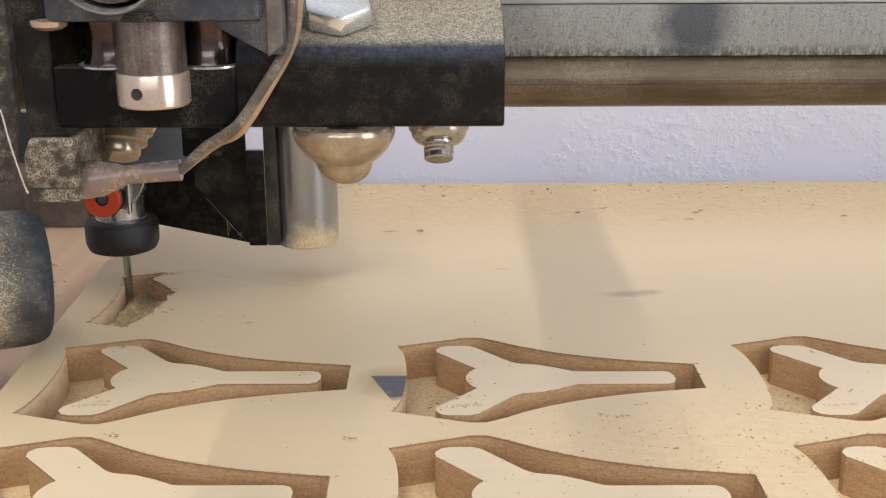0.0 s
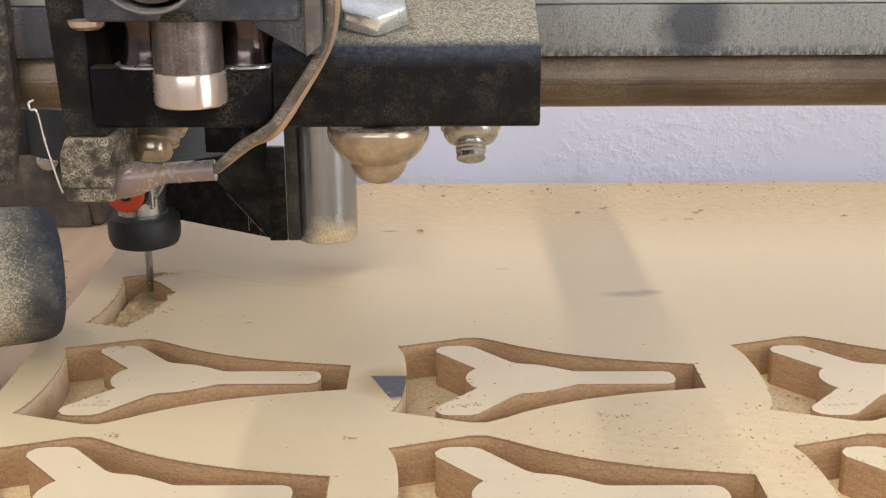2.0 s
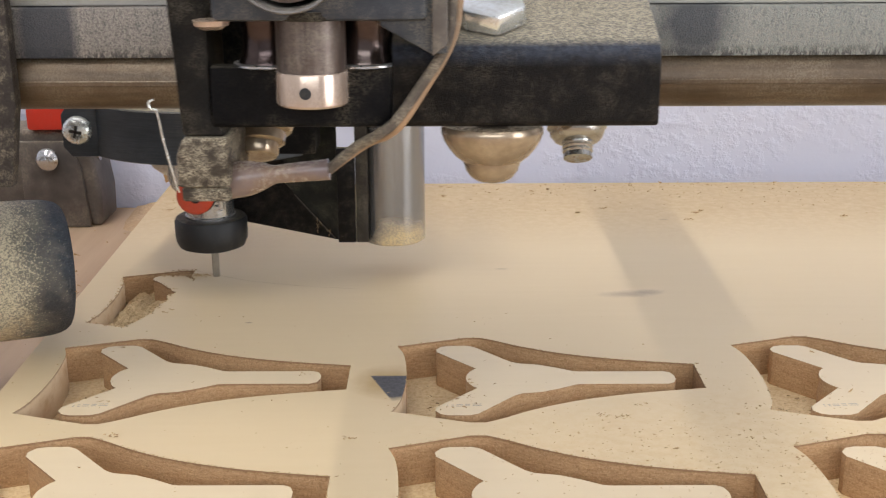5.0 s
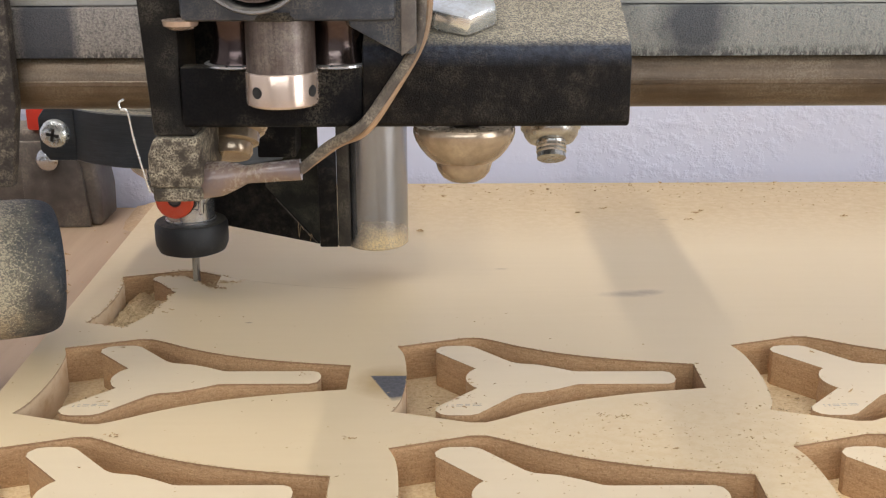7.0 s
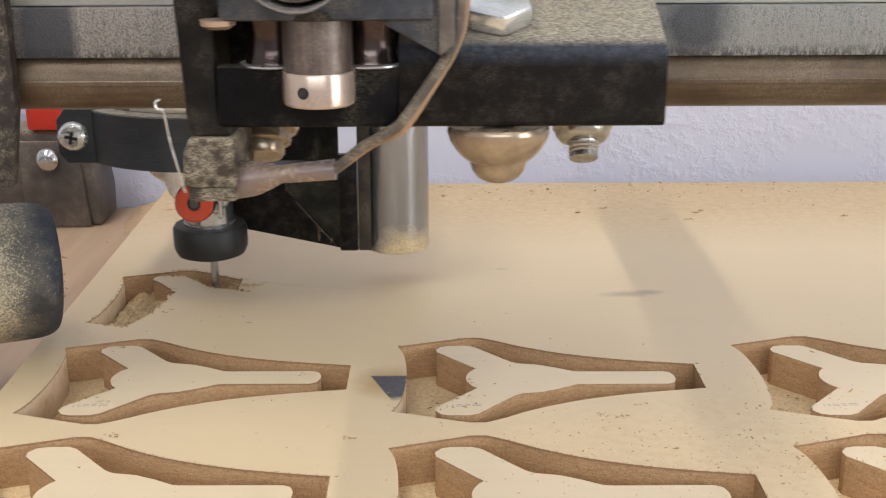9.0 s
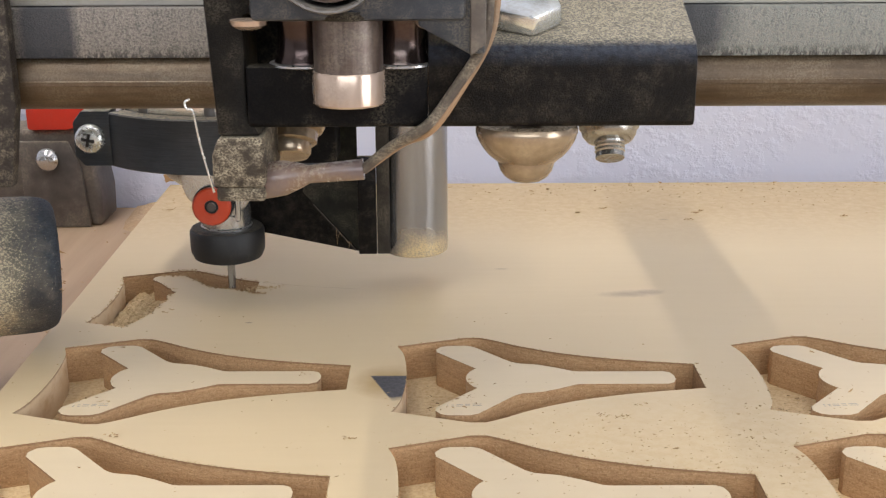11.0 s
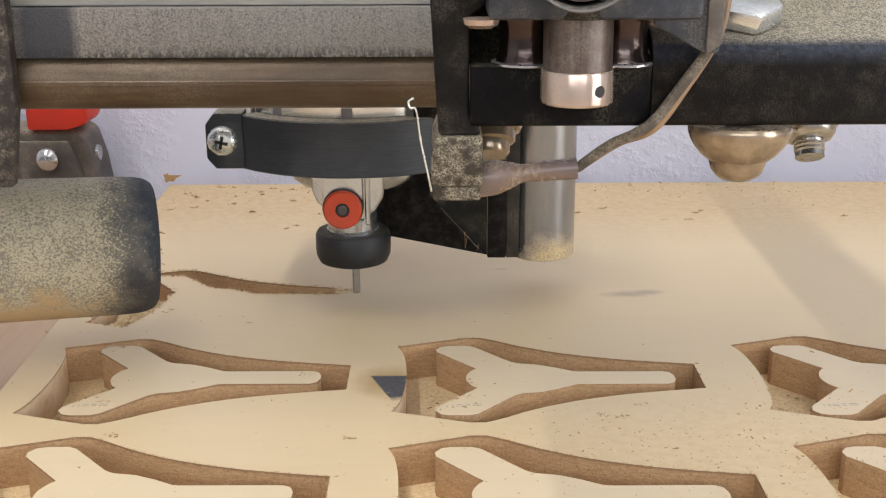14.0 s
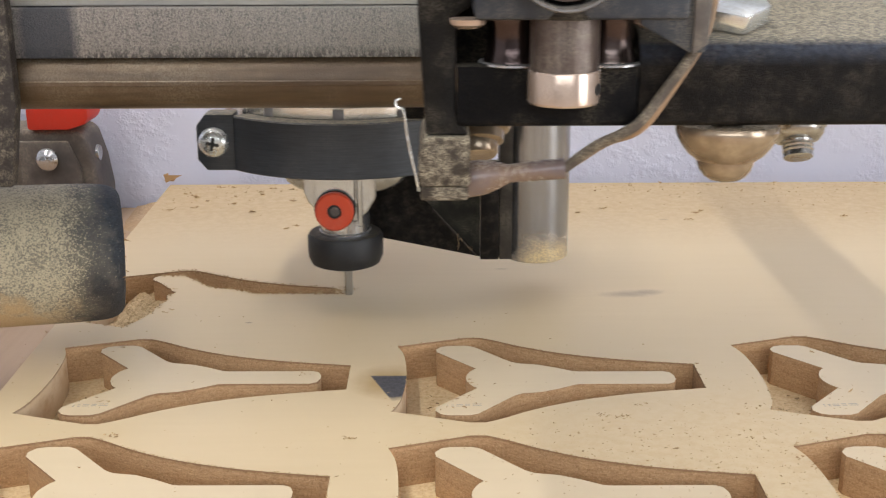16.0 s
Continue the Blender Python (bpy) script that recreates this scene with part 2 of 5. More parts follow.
def bar_face(nt, p):
    """Grey beam face with a film of dust, fine upright ribs and dark worn patches."""
    v = coords(nt)
    ribs = noise_tex(nt, coords(nt, 900, 60, 25), 1.0, 2)
    fine = noise_tex(nt, v, 1500.0, 3, 0.75)
    big = noise_tex(nt, v, 26.0, 3)
    col = mix(nt, big, (0.235, 0.207, 0.182), (0.33, 0.292, 0.256))
    col = mix(nt, ramp(nt, ribs, [(0.45, (0, 0, 0)), (0.7, (0.25, 0.25, 0.25))]), col, (0.12, 0.115, 0.10))
    col = mix(nt, ramp(nt, fine, [(0.44, (0, 0, 0)), (0.66, (0.7, 0.7, 0.7))]), col, (0.055, 0.052, 0.050))
    sep = nt.nodes.new("ShaderNodeSeparateXYZ")
    nt.links.new(v, sep.inputs[0])
    pale = node(nt, "ShaderNodeMapRange", **{"From Min": -0.10, "From Max": 0.06, "To Min": 0.0, "To Max": 0.8})
    nt.links.new(sep.outputs["X"], pale.inputs["Value"])
    col = mix(nt, math_node(nt, "MULTIPLY", pale.outputs[0], ramp(nt, fine, [(0.36, (0.3, 0.3, 0.3)), (0.56, (1, 1, 1))])), col, (0.215, 0.23, 0.21))
    worn = math_node(nt, "MAXIMUM", spot(nt, v, 0.076, 0.0, 0.010, 9.0, 0.4, 0.7, 0.0255, 0.010), spot(nt, v, -0.1185, 0.0, 0.0085, 9.0, 0.2, 0.3, 0.02, 0.03))
    west = spot(nt, v, -0.20, 0.0, 0.085, 9.0, 0.06, 0.1, 0.02, 0.5)
    col = mix(nt, math_node(nt, "MULTIPLY", west, 0.2), col, (0.07, 0.066, 0.06))
    # bare streaks and pits where the dust has been brushed off
    rub = noise_tex(nt, coords(nt, 900, 60, 420), 1.0, 4, 0.7)
    pits = math_node(nt, "MULTIPLY", ramp(nt, rub, [(0.50, (0, 0, 0)), (0.60, (1, 1, 1))]), ramp(nt, fine, [(0.44, (0, 0, 0)), (0.56, (0.55, 0.55, 0.55))]))
    col = mix(nt, pits, col, (0.085, 0.085, 0.085))
    low = node(nt, "ShaderNodeMapRange", **{"From Min": 0.0190, "From Max": 0.0160})
    nt.links.new(sep.outputs["Z"], low.inputs["Value"])
    col = mix(nt, math_node(nt, "MULTIPLY", low.outputs[0], ramp(nt, rub, [(0.42, (0, 0, 0)), (0.52, (0.8, 0.8, 0.8))])), col, (0.04, 0.036, 0.034))
    col = mix(nt, math_node(nt, "MULTIPLY", worn, 0.85), col, (0.03, 0.033, 0.042))
    nt.links.new(col, p.inputs["Base Color"])
    p.inputs["Roughness"].default_value = 0.75
    bump(nt, p, fine, 0.8, 0.0006)


HOSE = material("dusty_blue_black_hose", hose_skin)
GREY_BAR = material("dusty_grey_bar", bar_face)


def wood_top(nt, p):
    v = coords(nt, 1, 1, 1)
    grain = noise_tex(nt, coords(nt, 6, 90, 20), 3.0, 4)
    big = noise_tex(nt, v, 9.0, 3)
    col = ramp(nt, grain, [(0.3, (0.685, 0.54, 0.325)), (0.7, (0.70, 0.555, 0.34))])
    col = mix(nt, math_node(nt, "MULTIPLY", big, 0.25), col, (0.60, 0.465, 0.30))
    # fine sawdust, thicker towards the back edge and in drifts
    sep = nt.nodes.new("ShaderNodeSeparateXYZ")
    nt.links.new(v, sep.inputs[0])
    back = node(nt, "ShaderNodeMapRange", **{"From Min": 0.535, "From Max": 0.605})
    nt.links.new(sep.outputs["Y"], back.inputs["Value"])
    fine = noise_tex(nt, v, 260.0, 4, 0.7)
    amount = math_node(nt, "MULTIPLY", back.outputs[0], ramp(nt, fine, [(0.35, (0.42, 0.42, 0.42)), (0.62, (0.9, 0.9, 0.9))]))
    col = mix(nt, amount, col, (0.54, 0.385, 0.20))
    drift = math_node(nt, "MULTIPLY", spot(nt, v, 0.085, 0.325, 0.075, 0.040, 0.5, 0.8), ramp(nt, fine, [(0.40, (0.1, 0.1, 0.1)), (0.66, (0.6, 0.6, 0.6))]))
    col = mix(nt, drift, col, (0.60, 0.43, 0.22))
    # knots and streaks
    for x, y, rx, ry, k in ((0.0745, 0.4700, 0.0075, 0.0030, 0.3), (0.0805, 0.4712, 0.0075, 0.0034, 0.35), (0.0870, 0.4732, 0.0050, 0.0026, 0.4), (-0.0263, 0.5655, 0.0035, 0.0012, 0.8),
                            (-0.0767, 0.4385, 0.0012, 0.0006, 0.7), (0.026, 0.505, 0.0025, 0.0008, 0.4), (0.113, 0.585, 0.0022, 0.001, 0.4)):
        col = mix(nt, math_node(nt, "MULTIPLY", spot(nt, v, x, y, rx, ry, 0.5, 0.9), k), col, (0.27, 0.18, 0.13))
    # the scorched patch beside a pocket
    halo = spot(nt, v, -0.0195, 0.3800, 0.0095, 0.0110, 0.45, 0.5)
    col = mix(nt, math_node(nt, "MULTIPLY", halo, 0.7), col, (0.40, 0.25, 0.09))
    flat = node(nt, "ShaderNodeMapRange", **{"From Min": 0.3857, "From Max": 0.3848})
    nt.links.new(sep.outputs["Y"], flat.inputs["Value"])
    slant = node(nt, "ShaderNodeMapRange", **{"From Min": 0.3196, "From Max": 0.3212})
    nt.links.new(math_node(nt, "ADD", sep.outputs["Y"], math_node(nt, "MULTIPLY", sep.outputs["X"], 2.53, False), False), slant.inputs["Value"])
    char = math_node(nt, "MULTIPLY", math_node(nt, "MULTIPLY", spot(nt, v, -0.0165, 0.3845, 0.0098, 0.0185, 0.10, 0.3), flat.outputs[0]), slant.outputs[0])
    col = mix(nt, char, col, mix(nt, noise_tex(nt, v, 900.0, 3), (0.008, 0.009, 0.013), (0.15, 0.145, 0.15)))
    nt.links.new(col, p.inputs["Base Color"])
    p.inputs["Roughness"].default_value = 0.46
    p.inputs["Specular IOR Level"].default_value = 0.36
    bump(nt, p, noise_tex(nt, v, 700.0, 3), 0.06, 0.0003)


def scorched(nt, col, fine):
    """A dark veneer line along the top edge of every cut."""
    geo = nt.nodes.new("ShaderNodeNewGeometry")
    hz = nt.nodes.new("ShaderNodeSeparateXYZ")
    nt.links.new(geo.outputs["Position"], hz.inputs[0])
    rim = node(nt, "ShaderNodeMapRange", **{"From Min": -0.0010, "From Max": -0.0004})
    nt.links.new(math_node(nt, "ADD", hz.outputs["Z"], math_node(nt, "MULTIPLY", math_node(nt, "SUBTRACT", fine, 0.5, False), 0.0012, False), False), rim.inputs["Value"])
    return mix(nt, math_node(nt, "MULTIPLY", rim.outputs[0], 0.6), col, (0.17, 0.085, 0.04))


def wood_side(nt, p):
    v = coords(nt)
    lines = noise_tex(nt, coords(nt, 160, 160, 1500), 1.0, 3, 0.65)
    fine = noise_tex(nt, coords(nt, 0.45, 0.45, 1.6), 1100.0, 3, 0.7)
    col = ramp(nt, lines, [(0.35, (0.44, 0.26, 0.125)), (0.65, (0.54, 0.345, 0.178))])
    grit = noise_tex(nt, v, 1300.0, 3, 0.75)
    col = mix(nt, ramp(nt, fine, [(0.50, (0, 0, 0)), (0.66, (0.6, 0.6, 0.6))]), col, (0.35, 0.195, 0.09))
    col = mix(nt, ramp(nt, grit, [(0.50, (0, 0, 0)), (0.64, (0.65, 0.65, 0.65))]), col, (0.29, 0.155, 0.07))
    pale = noise_tex(nt, v, 1500.0, 2, 0.7)
    col = mix(nt, ramp(nt, pale, [(0.58, (0, 0, 0)), (0.68, (0.7, 0.7, 0.7))]), col, (0.62, 0.43, 0.24))
    col = scorched(nt, col, fine)
    nt.links.new(col, p.inputs["Base Color"])
    p.inputs["Roughness"].default_value = 0.85
    bump(nt, p, fine, 0.5, 0.0006)


def pale_side(nt, p):
    """Paler cut edge: pale dust in the older pockets, shade lightened by colour in the new one."""
    v = coords(nt)
    lines = noise_tex(nt, coords(nt, 160, 160, 1500), 1.0, 3, 0.65)
    fine = noise_tex(nt, v, 900.0, 3, 0.7)
    patchy = noise_tex(nt, v, 110.0, 4, 0.6)
    col = ramp(nt, lines, [(0.35, (0.50, 0.32, 0.175)), (0.65, (0.60, 0.41, 0.24))])
    col = mix(nt, ramp(nt, patchy, [(0.28, (0, 0, 0)), (0.52, (0.9, 0.9, 0.9))]), col, (0.66, 0.50, 0.32))
    col = scorched(nt, col, fine)
    nt.links.new(col, p.inputs["Base Color"])
    p.inputs["Roughness"].default_value = 0.9
    bump(nt, p, fine, 0.4, 0.0005)


def sawdust(nt, p):
    v = coords(nt)
    fine = noise_tex(nt, v, 700.0, 4, 0.75)
    col = ramp(nt, fine, [(0.33, (0.70, 0.50, 0.25)), (0.6, (0.90, 0.72, 0.44))])
    nt.links.new(col, p.inputs["Base Color"])
    p.inputs["Roughness"].default_value = 0.9
    bump(nt, p, fine, 0.6, 0.001)


def old_sawdust(nt, p):
    """Older, browner sawdust trodden into the table top."""
    v = coords(nt)
    fine = noise_tex(nt, v, 700.0, 4, 0.75)
    big = noise_tex(nt, v, 45.0, 3)
    col = ramp(nt, fine, [(0.33, (0.42, 0.28, 0.17)), (0.62, (0.60, 0.43, 0.27))])
    col = mix(nt, ramp(nt, big, [(0.4, (0, 0, 0)), (0.65, (0.6, 0.6, 0.6))]), col, (0.50, 0.32, 0.17))
    nt.links.new(col, p.inputs["Base Color"])
    p.inputs["Roughness"].default_value = 0.9
    bump(nt, p, fine, 0.5, 0.0008)


def fresh_heap(nt, p):
    """Coarse fresh chips, tan with brown among them."""
    v = coords(nt)
    fine = noise_tex(nt, v, 800.0, 4, 0.75)
    col = ramp(nt, fine, [(0.34, (0.50, 0.33, 0.16)), (0.58, (0.84, 0.65, 0.38))])
    nt.links.new(col, p.inputs["Base Color"])
    p.inputs["Roughness"].default_value = 0.9
    bump(nt, p, fine, 0.9, 0.0014)


OLD_SAWDUST = material("old_brown_sawdust", old_sawdust)
FRESH_HEAP = material("fresh_tan_chips", fresh_heap)


def table_wood(nt, p):
    v = coords(nt)
    grain = noise_tex(nt, coords(nt, 60, 4, 10), 2.0, 4)
    col = ramp(nt, grain, [(0.3, (0.45, 0.305, 0.19)), (0.7, (0.55, 0.395, 0.255))])
    nt.links.new(col, p.inputs["Base Color"])
    p.inputs["Roughness"].default_value = 0.6
    bump(nt, p, noise_tex(nt, v, 500.0, 3), 0.15, 0.0005)


def plaster(nt, p):
    """Knock-down plaster: smooth islands between fields of small raised flecks."""
    v = coords(nt, 1, 1, 1.25)
    flecks = noise_tex(nt, v, 100.0, 4, 0.62)
    small = noise_tex(nt, v, 330.0, 3, 0.6)
    where = noise_tex(nt, v, 11.0, 2)
    raised = ramp(nt, flecks, [(0.46, (0, 0, 0)), (0.64, (1, 1, 1))])
    raised = mix(nt, 0.3, raised, small)
    mask = ramp(nt, where, [(0.44, (0.06, 0.06, 0.06)), (0.56, (1, 1, 1))])
    h = mix(nt, 1.0, raised, mask, "MULTIPLY")
    col = mix(nt, noise_tex(nt, v, 20.0, 3), (0.66, 0.685, 0.83), (0.71, 0.735, 0.875))
    nt.links.new(col, p.inputs["Base Color"])
    p.inputs["Roughness"].default_value = 0.6
    bump(nt, p, h, 0.42, 0.0020)


def plain_paint(colour):
    def build(nt, p):
        v = coords(nt)
        c2 = tuple(c * 0.9 for c in colour)
        nt.links.new(mix(nt, noise_tex(nt, v, 3.0), colour, c2), p.inputs["Base Color"])
        p.inputs["Roughness"].default_value = 0.8
        bump(nt, p, noise_tex(nt, v, 200.0), 0.1, 0.001)
    return build


def dusty_post(nt, p):
    v = coords(nt)
    brush = noise_tex(nt, coords(nt, 300, 300, 12), 3.0, 3)
    col = mix(nt, brush, (0.27, 0.265, 0.265), (0.40, 0.40, 0.41))
    foot = spot(nt, v, 0.082, 0.0, 0.012, 9.0, 0.35, 0.6, 0.0125, 0.0125)
    fine = noise_tex(nt, v, 1300.0, 3, 0.7)
    dust = math_node(nt, "MULTIPLY", foot, ramp(nt, fine, [(0.3, (0.5, 0.5, 0.5)), (0.6, (1, 1, 1))]))
    nt.links.new(mix(nt, dust, col, (0.62, 0.47, 0.25)), p.inputs["Base Color"])
    keep = node(nt, "ShaderNodeMapRange", **{"To Min": 0.85, "To Max": 0.0})
    nt.links.new(dust, keep.inputs["Value"])
    nt.links.new(keep.outputs[0], p.inputs["Metallic"])
    p.inputs["Roughness"].default_value = 0.27
    bump(nt, p, brush, 0.08, 0.0003)


POST_DUST = material("brushed_steel_post", dusty_post)
CRUMB = material("loose_wood_crumbs", plain_paint((0.54, 0.37, 0.19)))
BROWN_CRUMB = material("brown_wood_crumbs", plain_paint((0.38, 0.225, 0.10)))
PENCIL = material("pencil_grey", plain_paint((0.46, 0.40, 0.34)))
def plain_face(nt, p):
    grain = noise_tex(nt, coords(nt, 6, 90, 20), 3.0, 4)
    nt.links.new(ramp(nt, grain, [(0.3, (0.70, 0.565, 0.365)), (0.7, (0.715, 0.58, 0.38))]), p.inputs["Base Color"])
    p.inputs["Roughness"].default_value = 0.5


PALE_FACE = material("pale_birch_piece", plain_face)
WOOD_TOP = material("pale_birch_face", wood_top)
WOOD_SIDE = material("brown_cut_edge", wood_side)
PALE_SIDE = material("pale_cut_edge", pale_side)
SAWDUST = material("sawdust", sawdust)
TABLE = material("reddish_table_wood", table_wood)
PLASTER = material("lavender_white_plaster", plaster)
ROOM_PAINT = material("room_paint", plain_paint((0.66, 0.66, 0.67)))
FLOOR_PAINT = material("floor_grey", plain_paint((0.3, 0.28, 0.26)))


# ---- building helpers ----
def thing(name, origin, label, category, group="", kind=""):
    e = new(name)
    e.empty_display_size = 0.02
    e.matrix_basis = Matrix.Translation(origin)
    e["origin"] = list(origin)
    return tagged(e, label, category, group, kind)


def mesh_of(name, bm, mats):
    bmesh.ops.recalc_face_normals(bm, faces=bm.faces)
    me = bpy.data.meshes.new(name)
    bm.to_mesh(me)
    bm.free()
    for m in (mats if isinstance(mats, (list, tuple)) else [mats]):
        me.materials.append(m)
    return me


def smooth(me, degrees=35):
    me.shade_smooth()
    me.set_sharp_from_angle(angle=radians(degrees))


def part(name, bm, mats, parent, label="", at=None):
    """One mesh under a thing. The mesh is built in plan coordinates; at: the part's own pivot, if it moves."""
    base = Vector(parent["origin"])
    pivot = Vector(at) if at else base
    bmesh.ops.translate(bm, verts=bm.verts, vec=-pivot)
    me = mesh_of(name, bm, mats)
    smooth(me)
    ob = new(name, me)
    ob.parent = parent
    ob["origin"] = list(pivot)
    ob.matrix_basis = Matrix.Translation(pivot - base)
    return tagged(ob, label)


def lone(name, bm, mats, origin, label, category, group="", kind=""):
    """A thing of one mesh."""
    bmesh.ops.translate(bm, verts=bm.verts, vec=-Vector(origin))
    me = mesh_of(name, bm, mats)
    smooth(me)
    ob = new(name, me)
    ob["origin"] = list(origin)
    ob.matrix_basis = Matrix.Translation(origin)
    return tagged(ob, label, category, group, kind)


def bevel(bm, width, segments=2, angle=30):
    edges = [e for e in bm.edges if len(e.link_faces) == 2 and e.calc_face_angle(0) > radians(angle)]
    bmesh.ops.bevel(bm, geom=edges, offset=width, segments=segments, profile=0.5, affect="EDGES", clamp_overlap=True)
    return bm


def box(x0, x1, y0, y1, z0, z1, b=0.0, seg=2, bm=None):
    own = bmesh.new()
    bmesh.ops.create_cube(own, size=1.0)
    for v in own.verts:
        v.co = Vector((x0 + (v.co.x + 0.5) * (x1 - x0), y0 + (v.co.y + 0.5) * (y1 - y0), z0 + (v.co.z + 0.5) * (z1 - z0)))
    if b:
        bevel(own, b, seg)
    return joined(bm, own)


def joined(bm, own):
    if bm is None:
        return own
    me = bpy.data.meshes.new("tmp")
    own.to_mesh(me)
    own.free()
    bm.from_mesh(me)
    bpy.data.meshes.remove(me)
    return bm


def lathe(centre, axis, profile, n=40, bm=None):
    """Turned shape: profile rows of (radius, height along axis), from centre."""
    own = bmesh.new()
    rings = []
    for r, h in profile:
        if r < 1e-6:
            rings.append([own.verts.new((0, 0, h))])
        else:
            rings.append([own.verts.new((r * math.cos(6.28318531 * k / n), r * math.sin(6.28318531 * k / n), h)) for k in range(n)])
    for a, b in zip(rings, rings[1:]):
        for k in range(n):
            j = (k + 1) % n
            if len(a) == 1 and len(b) == 1:
                continue
            if len(a) == 1:
                own.faces.new((a[0], b[k], b[j]))
            elif len(b) == 1:
                own.faces.new((a[k], a[j], b[0]))
            else:
                own.faces.new((a[k], a[j], b[j], b[k]))
    for ring in (rings[0], rings[-1]):
        if len(ring) > 1:
            own.faces.new(ring)
    q = Vector(axis).normalized().to_track_quat("Z", "Y").to_matrix().to_4x4()
    own.transform(Matrix.Translation(centre) @ q)
    return joined(bm, own)


def prism(points, axis, a, b, bev=0.0, seg=2, bm=None):
    """A flat outline pushed along an axis from a to b. points are the two other coordinates in xyz order."""
    own = bmesh.new()
    def place(p, h):
        return {"x": (h, p[0], p[1]), "y": (p[0], h, p[1]), "z": (p[0], p[1], h)}[axis]
    lo = [own.verts.new(place(p, a)) for p in points]
    hi = [own.verts.new(place(p, b)) for p in points]
    own.faces.new(lo)
    own.faces.new(list(reversed(hi)))
    n = len(points)
    for k in range(n):
        own.faces.new((lo[k], lo[(k + 1) % n], hi[(k + 1) % n], hi[k]))
    bmesh.ops.recalc_face_normals(own, faces=own.faces)
    if bev:
        bevel(own, bev, seg)
    return joined(bm, own)


def hexagon(centre, r, z0, z1, turn=0.0, chamfer=0.0006):
    pts = [(centre[0] + r * math.cos(radians(60 * k + turn)), centre[1] + r * math.sin(radians(60 * k + turn))) for k in range(6)]
    return prism(pts, "z", z0, z1, chamfer, 2)


def tube(points, r, n=12, bm=None, steps=8):
    """A round cable through the points, smoothed."""
    pts = [Vector(p) for p in points]
    line = []
    for i in range(len(pts) - 1):
        p0, p1, p2, p3 = pts[max(i - 1, 0)], pts[i], pts[i + 1], pts[min(i + 2, len(pts) - 1)]
        for s in range(steps):
            t = s / steps
            line.append(0.5 * (2 * p1 + (p2 - p0) * t + (2 * p0 - 5 * p1 + 4 * p2 - p3) * t * t + (3 * p1 - p0 - 3 * p2 + p3) * t ** 3))
    line.append(pts[-1])
    own = bmesh.new()
    rings = []
    side = None
    for i, p in enumerate(line):
        d = (line[min(i + 1, len(line) - 1)] - line[max(i - 1, 0)]).normalized()
        if side is None:
            side = d.orthogonal().normalized()
        side = (side - d * side.dot(d)).normalized()
        up = d.cross(side)
        rad = r(i / (len(line) - 1)) if callable(r) else r
        rings.append([own.verts.new(p + rad * (side * math.cos(6.28318531 * k / n) + up * math.sin(6.28318531 * k / n))) for k in range(n)])
    for a, b in zip(rings, rings[1:]):
        for k in range(n):
            own.faces.new((a[k], a[(k + 1) % n], b[(k + 1) % n], b[k]))
    own.faces.new(rings[0])
    own.faces.new(list(reversed(rings[-1])))
    return joined(bm, own)


def curve_through(points, steps=5):
    """A smoothed open outline in the plane."""
    out = []
    n = len(points)
    for i in range(n - 1):
        p0, p1, p2, p3 = points[max(i - 1, 0)], points[i], points[i + 1], points[min(i + 2, n - 1)]
        for s in range(steps):
            t = s / steps
            out.append(tuple(0.5 * (2 * b + (c - a) * t + (2 * a - 5 * b + 4 * c - d) * t * t + (3 * b - a - 3 * c + d) * t ** 3)
                             for a, b, c, d in zip(p0, p1, p2, p3)))
    out.append(tuple(points[-1]))
    return out


def chip(bm, p, rnd, r):
    """One small crumb of wood."""
    vs = [bm.verts.new(p + Vector((rnd.uniform(-1, 1) * r * 1.4, rnd.uniform(-1, 1) * r, rnd.uniform(-0.5, 0.9) * r))) for _ in range(4)]
    for f in ((0, 1, 2), (0, 1, 3), (0, 2, 3), (1, 2, 3)):
        bm.faces.new([vs[i] for i in f])


